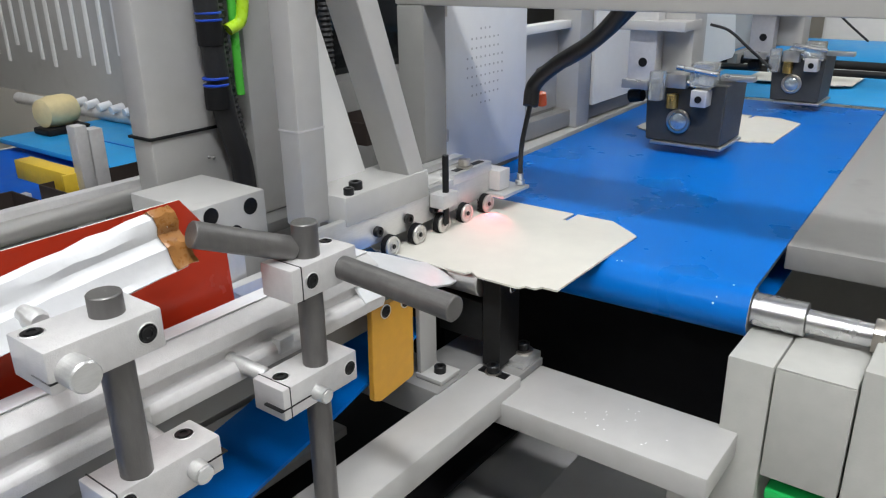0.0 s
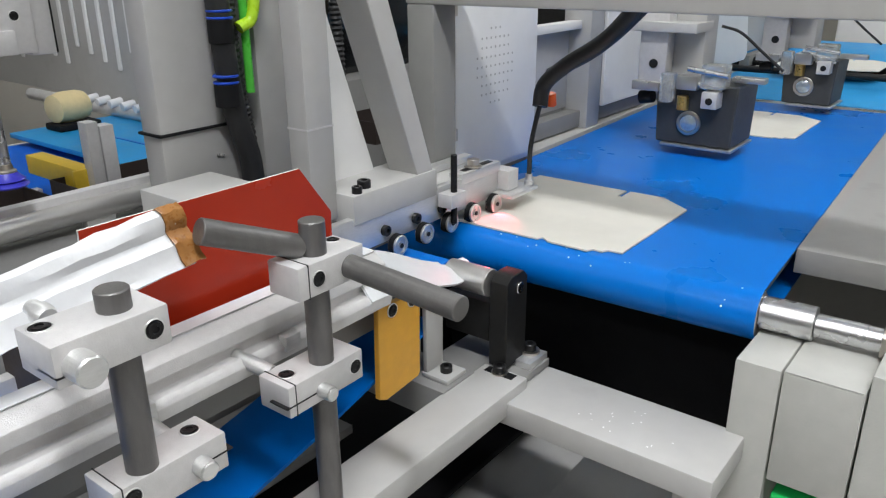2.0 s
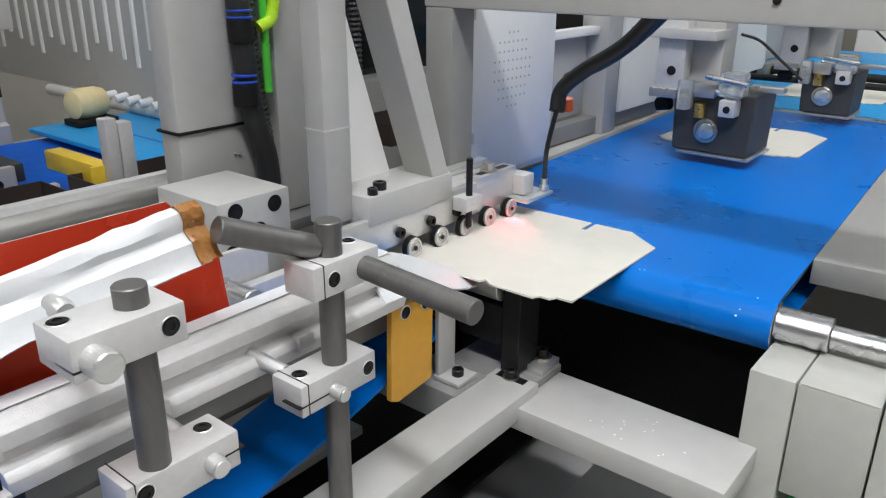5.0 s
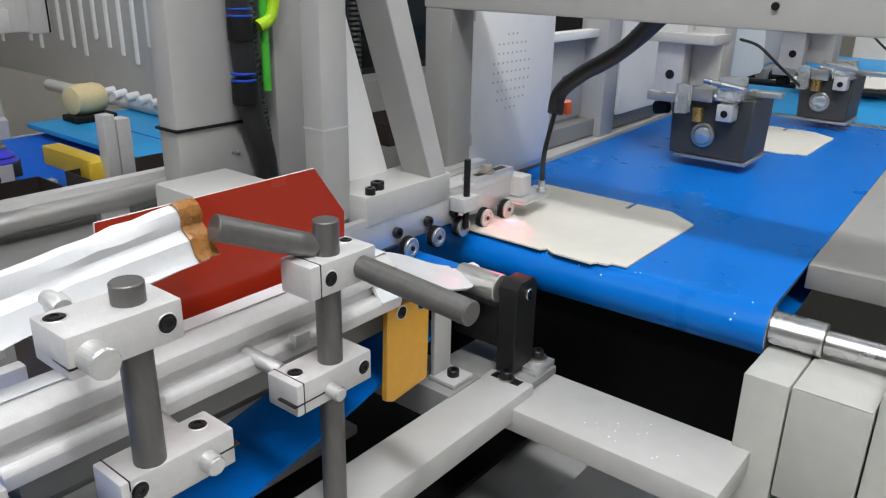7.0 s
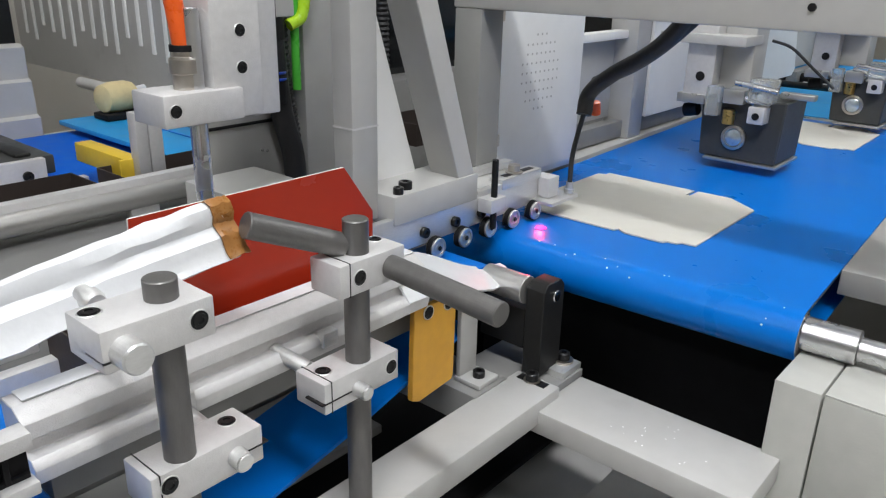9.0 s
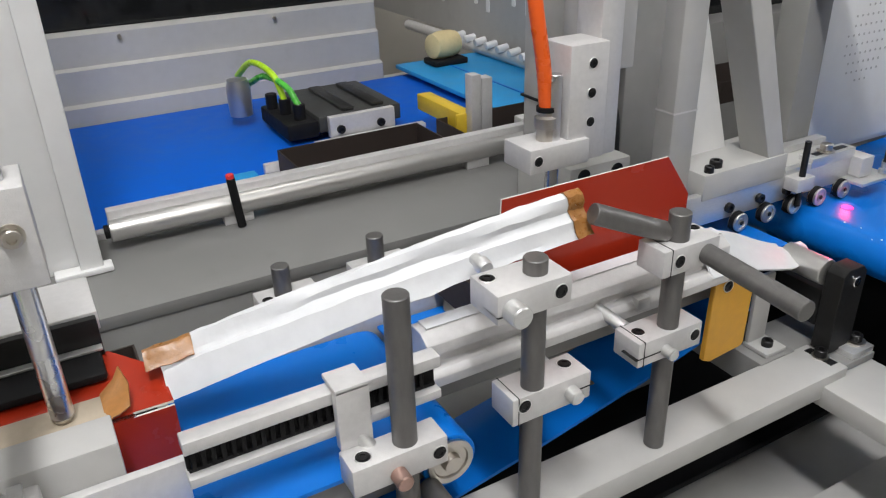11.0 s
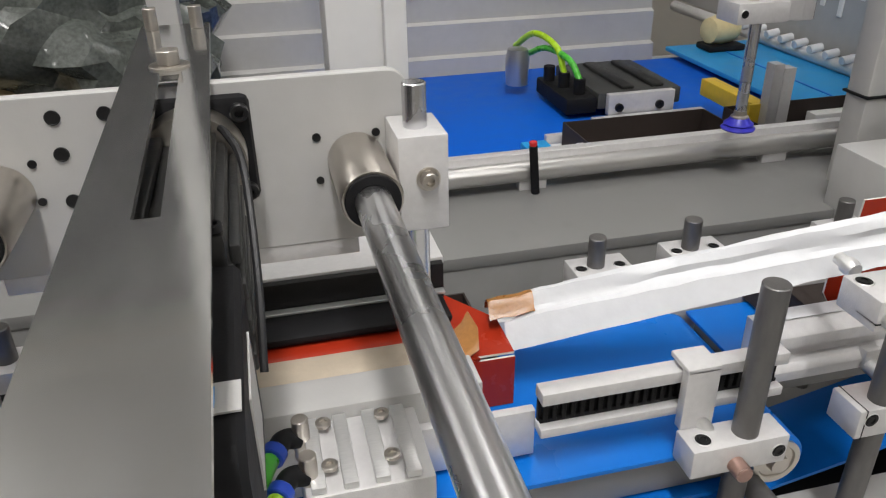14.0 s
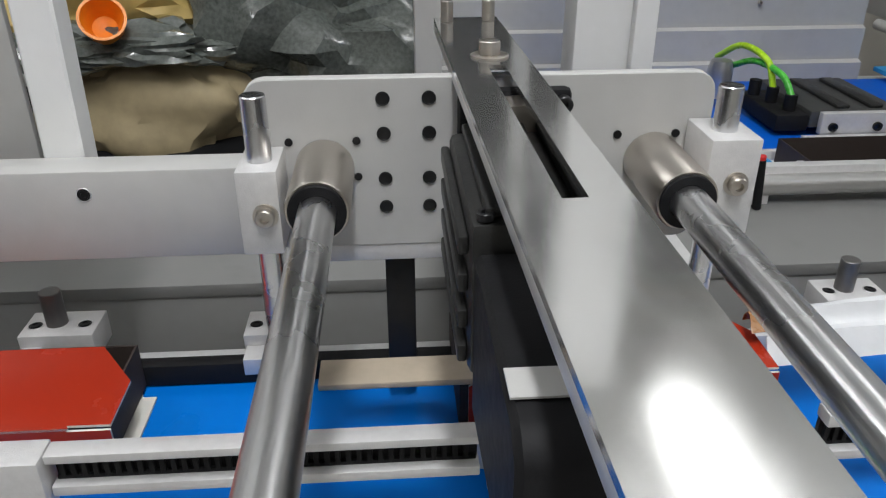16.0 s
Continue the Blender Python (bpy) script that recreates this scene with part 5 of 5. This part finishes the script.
XR = [(-2.95, 1.785), (-2.56, 1.745), (-2.08, 1.60), (-1.55, 1.387), (-1.1, 1.235), (-0.85, 1.155), (-0.5, 1.03), (-0.3, 0.962), (-0.2, 0.938), (0.0, 0.905), (0.15, 0.885), (0.27, 0.847), (0.37, 0.797), (0.45, 0.738), (0.5, 0.692), (0.6, 0.632), (0.7, 0.58), (0.8, 0.535), (0.9, 0.508), (1.0, 0.505), (2.0, 0.505), (2.08, 0.487), (2.15, 0.452), (2.245, 0.42), (2.34, 0.388), (2.43, 0.356), (2.55, 0.312), (2.68, 0.258), (2.78, 0.17), (2.87, 0.10), (3.0, 0.05), (3.15, 0.007), (3.45, -0.044), (3.7, -0.050), (4.45, -0.050), (4.55, -0.075), (4.7, -0.145), (4.9, -0.207), (5.0, -0.258), (5.2, -0.385), (5.5, -0.53), (5.8, -0.578), (6.0, -0.58), (6.9, -0.58)]


def track(table, s):
    if s <= table[0][0]:
        return table[0][1:]
    for a, b in zip(table, table[1:]):
        if s <= b[0]:
            w = (s - a[0]) / (b[0] - a[0])
            return tuple(p + (q - p) * w for p, q in zip(a[1:], b[1:]))
    return table[-1][1:]


def right_end(s):
    """Where a blank's trailing edge stands, s seconds into its cycle."""
    if s < -2.95:
        return 1.785 - 0.33 * (s + 2.95)
    if s <= 6.9:
        return track(XR, s)[0]
    k = int((s - 6.9) // P)
    w = (s - 6.9 - k * P) / 1.3
    e = min(w, 1.0)
    return -0.58 - 0.6 * (k + e * e * (3 - 2 * e))


def side_shift(x):
    """Past the press the closed boxes are led a little towards the front rail."""
    return 0.034 * min(max((-0.22 - x) / 0.3, 0.0), 1.0)


def place_of(s, i):
    """A blank comes along the cross belt, turns onto the wide one and runs to the folding line."""
    x = right_end(s)
    if x < 2.45:
        return x, SHEET_Y - side_shift(x), H + 0.0006
    if x < 2.95:
        return x, SHEET_Y, H + 0.0006 + 0.0336 * min((x - 2.45) / 0.1, 1.0)
    y = SHEET_Y - (x - 2.95)
    return 2.95, max(y, -2.6), H + 0.0342 + (0.004 * (i - 8) if y < -2.6 else 0.0)


RAISE = [(0.02, 0.0), (0.1, 9.0), (0.2, 31.0), (0.27, 44.0), (0.32, 54.0), (0.38, 66.0), (0.43, 76.0), (0.53, 87.0), (0.6, 89.0)]
CLOSE = [(2.2, 0.0), (2.35, 6.0), (2.45, 16.0), (2.55, 33.0), (2.65, 50.0), (2.75, 69.0), (2.84, 83.0), (2.98, 90.0)]
SPINE, LID, LEN, BASE = 0.054, 0.104, 0.258, 0.112
ARM = [(0.0, 0.340, 1.03, 1.046), (0.25, 0.340, 1.03, 1.05), (0.40, 0.340, 1.02, 1.10), (0.50, 0.345, 0.95, 1.135), (0.58, 0.352, 0.80, 1.155), (0.66, 0.366, 0.64, 1.16), (0.74, 0.374, 0.575, 1.15), (0.86, 0.376, 0.558, 1.145), (1.07, 0.376, 0.558, 1.145), (1.15, 0.370, 0.556, 1.10), (1.22, 0.366, 0.556, 1.068), (1.48, 0.366, 0.556, 1.062), (1.6, 0.366, 0.556, 1.14), (1.70, 0.385, 0.70, 1.15), (1.81, 0.398, 0.87, 1.128), (1.92, 0.375, 0.97, 1.152), (2.04, 0.352, 1.01, 1.17), (2.14, 0.350, 1.03, 1.14), (2.25, 0.355, 1.03, 1.10), (2.36, 0.345, 1.03, 1.046), (P, 0.340, 1.03, 1.046)]


def beat(t):
    """The machine's own time at t seconds: a multiple of P at each start of a cycle."""
    for k, (a, b) in enumerate(zip(STARTS, STARTS[1:])):
        if t <= b:
            return (k - 9 + (t - a) / (b - a)) * P
    return (len(STARTS) - 10) * P


def panel(outline, th=0.0022, under=RED, top=CARD_W):
    """A board panel: paper outside below, white board above."""
    bm = bmesh.new()
    lo = [bm.verts.new((x, y, 0)) for x, y in outline]
    hi = [bm.verts.new((x, y, th)) for x, y in outline]
    f0, f1 = bm.faces.new(lo[::-1]), bm.faces.new(hi)
    k = len(outline)
    for i in range(k):
        bm.faces.new((lo[i], lo[(i + 1) % k], hi[(i + 1) % k], hi[i])).material_index = 1
    f0.material_index, f1.material_index = 0, 1
    me = bpy.data.meshes.new("panel")
    bm.to_mesh(me)
    bm.free()
    me.materials.append(under)
    me.materials.append(top)
    return me


BASE_M = panel([(0, 0), (0, 0.10), (-0.012, 0.10), (-0.016, BASE), (-0.236, BASE), (-0.240, 0.104), (-0.248, 0.104), (-LEN, 0.085), (-LEN, 0.0)])
SPINE_M = panel([(0, 0), (-LEN, 0), (-LEN, -SPINE + 0.004), (-LEN + 0.008, -SPINE), (-0.03, -SPINE), (-0.032, -SPINE + 0.003), (0, -SPINE + 0.003)])
LID_M = panel([(-0.03, 0), (-0.032, -0.0035), (0, -0.003), (0, -0.055), (-0.036, -LID), (-0.241, -LID), (-0.242, -LID + 0.018), (-0.250, -LID + 0.022), (-0.250, -LID + 0.034), (-LEN, -LID + 0.038), (-LEN, -0.012), (-LEN + 0.008, 0)])


def blank():
    s = thing("box_blank", "red coated board blank with a white inside", "box blank", "box blanks", (0, 0, 0))
    for nm, me in (("base_panel", BASE_M), ("spine_panel", SPINE_M), ("lid_panel", LID_M)):
        o = new(nm, me)
        o.parent = s
    return s


def tray_mesh():
    """An open paper tray: one folded shell with a floor and four walls."""
    l, w, h, t_ = 0.126, 0.056, 0.044, 0.002
    bm = bmesh.new()
    rings = [[bm.verts.new((sx * (l - d), sy * (w - d), z)) for sx, sy in ((-1, -1), (1, -1), (1, 1), (-1, 1))] for d, z in ((0, 0), (0, h), (t_, h), (t_, t_))]
    for a_, b_ in zip(rings, rings[1:]):
        for i in range(4):
            bm.faces.new((a_[i], a_[(i + 1) % 4], b_[(i + 1) % 4], b_[i]))
    bm.faces.new(rings[0][::-1])
    bm.faces.new(rings[-1])
    return bm


tray_data = finish(tray_mesh(), TRAY)


def transfer_arm():
    s = thing("transfer_arm", "white transfer head with a chrome rod, suction cup and orange tube", "pick arm", "", (0, 0, 0))
    rod = part("rod", cyl((0, 0, 0.016), (0, 0, 0.215), 0.0075), CHROME, s)
    part("rod_end", lathe((0, 0, 0.010), (0, 0, 1), [(0, 0.012), (0.008, 0.012), (0.010, 0.009), (0.016, 0.008), (0.016, 0.0001)]), NICKEL, rod)
    part("suction_cup", lathe((0, 0, 0.0), (0, 0, 1), [(0, 0.022), (0.002, 0.023), (0.006, 0.018), (0.008, 0.020), (0.012, 0.015), (0.018, 0.011), (0.018, 0.0001)], 28), CUP, rod, "blue silicone bellows cup")
    part("holder", box(-0.040, 0.034, -0.018, 0.03, 0.094, 0.120, 0.0015), ALU, s, "white anodised rod holder")
    socket_screw((-0.03, -0.018, 0.107), (0, -1, 0), 0.005, s)
    part("slide_block", box(0.010, 0.058, -0.012, 0.034, 0.094, 0.215, 0.0015), ALU, s)
    for z in (0.135, 0.165, 0.195):
        socket_screw((0.038, -0.012, z), (0, -1, 0), 0.005, s)
    part("slide_plate", box(0.056, 0.085, 0.0, 0.04, 0.09, 0.48, 0.0015), ALU, s)
    part("rail_strip", box(0.0852, 0.090, 0.006, 0.034, 0.09, 0.48, 0.0008), BLACK_A, s)
    part("carriage", box(0.058, 0.13, 0.03, 0.065, 0.17, 0.48, 0.002), PAINT, s)
    part("fitting", lathe((-0.006, 0.004, 0.120), (0, 0, 1), [(0, 0.010), (0.012, 0.010), (0.013, 0.012), (0.024, 0.012), (0.026, 0.009), (0.032, 0.009), (0.032, 0.0001)], 20), NICKEL, s)
    part("collar", lathe((-0.006, 0.004, 0.150), (0, 0, 1), [(0, 0.0105), (0.005, 0.0105), (0.005, 0.0001)], 20), BLACK_P, s)
    part("air_tube", tube([(-0.006, 0.004, 0.15), (-0.012, 0.004, 0.20), (-0.022, 0.008, 0.27), (-0.02, 0.02, 0.36), (0.01, 0.03, 0.46)], 0.0075, 14), ORANGE_T, s, "orange air tube")
    return s, rod


REACH = [(0.0, 0.08), (0.4, 0.07), (0.6, 0.045), (0.86, 0.04), (1.15, 0.04), (1.27, 0.01), (1.5, 0.0), (1.6, 0.04), (1.8, 0.05), (2.2, 0.06), (P, 0.08)]     # how far the rod is run out


def motions():
    first = blank()
    blanks = [first] + [copy_thing(first, pose(0, 0, 0)) for _ in range(11)]
    moments = [x / 10 for x in range(161)]
    for i, s in enumerate(blanks):
        walk(s, [(t, pose(*place_of(beat(t) - (i - 6) * P, i))) for t in moments])
        spine, lid = [o for o in s.children if o.name.startswith("spine")][0], [o for o in s.children if o.name.startswith("lid")][0]
        rows_s, rows_l = [], []
        for t in moments:
            c_ = beat(t) - (i - 6) * P
            if 0.0 < t < 16.0 and not -0.2 < c_ < 0.9 and not 1.9 < c_ < 3.2:
                continue
            up, fold = track(RAISE, c_)[0], track(CLOSE, c_)[0]
            a_ = radians(up)
            rows_s.append((t, pose(0, 0, 0, -up)))
            rows_l.append((t, pose(0, -SPINE * math.cos(a_), SPINE * math.sin(a_), -up - fold)))
        walk(spine, rows_s)
        walk(lid, rows_l)
    for i in range(12):
        tr = tagged(new("paper_tray", tray_data), "dark brown open paper tray", "tray", "paper trays")
        rows = []
        for t in moments:
            c_ = beat(t) - (i - 6) * P
            if c_ < 0.1:
                ahead = max(0.0, (0.85 - c_) / P - 1)
                k = math.floor(ahead)
                slot = k + min((ahead - k) * P / 0.25, 1.0)
                rows.append((t, pose(0.362 + 0.29 * slot, 1.045, 1.0355)))
            elif c_ < 1.48:
                x, y, z = track(ARM, c_)
                e = max(0.0, 1 - c_ / 0.55)
                rows.append((t, pose(x + 0.022 * e, y + 0.015 * e, max(z - 0.0095, H + 0.004))))
            else:
                rows.append((t, pose(0.366 + right_end(c_) - 0.505, 0.556 - side_shift(right_end(c_)), H + 0.0042)))
        walk(tr, rows)
    arm, rod = transfer_arm()
    fine = [x / 20 for x in range(0, 321)]
    walk(arm, [(t, pose(*track(ARM, beat(t) % P)) @ Matrix.Translation((0, 0, track(REACH, beat(t) % P)[0]))) for t in fine])
    walk(rod, [(t, pose(0, 0, -track(REACH, beat(t) % P)[0])) for t in fine])


motions()
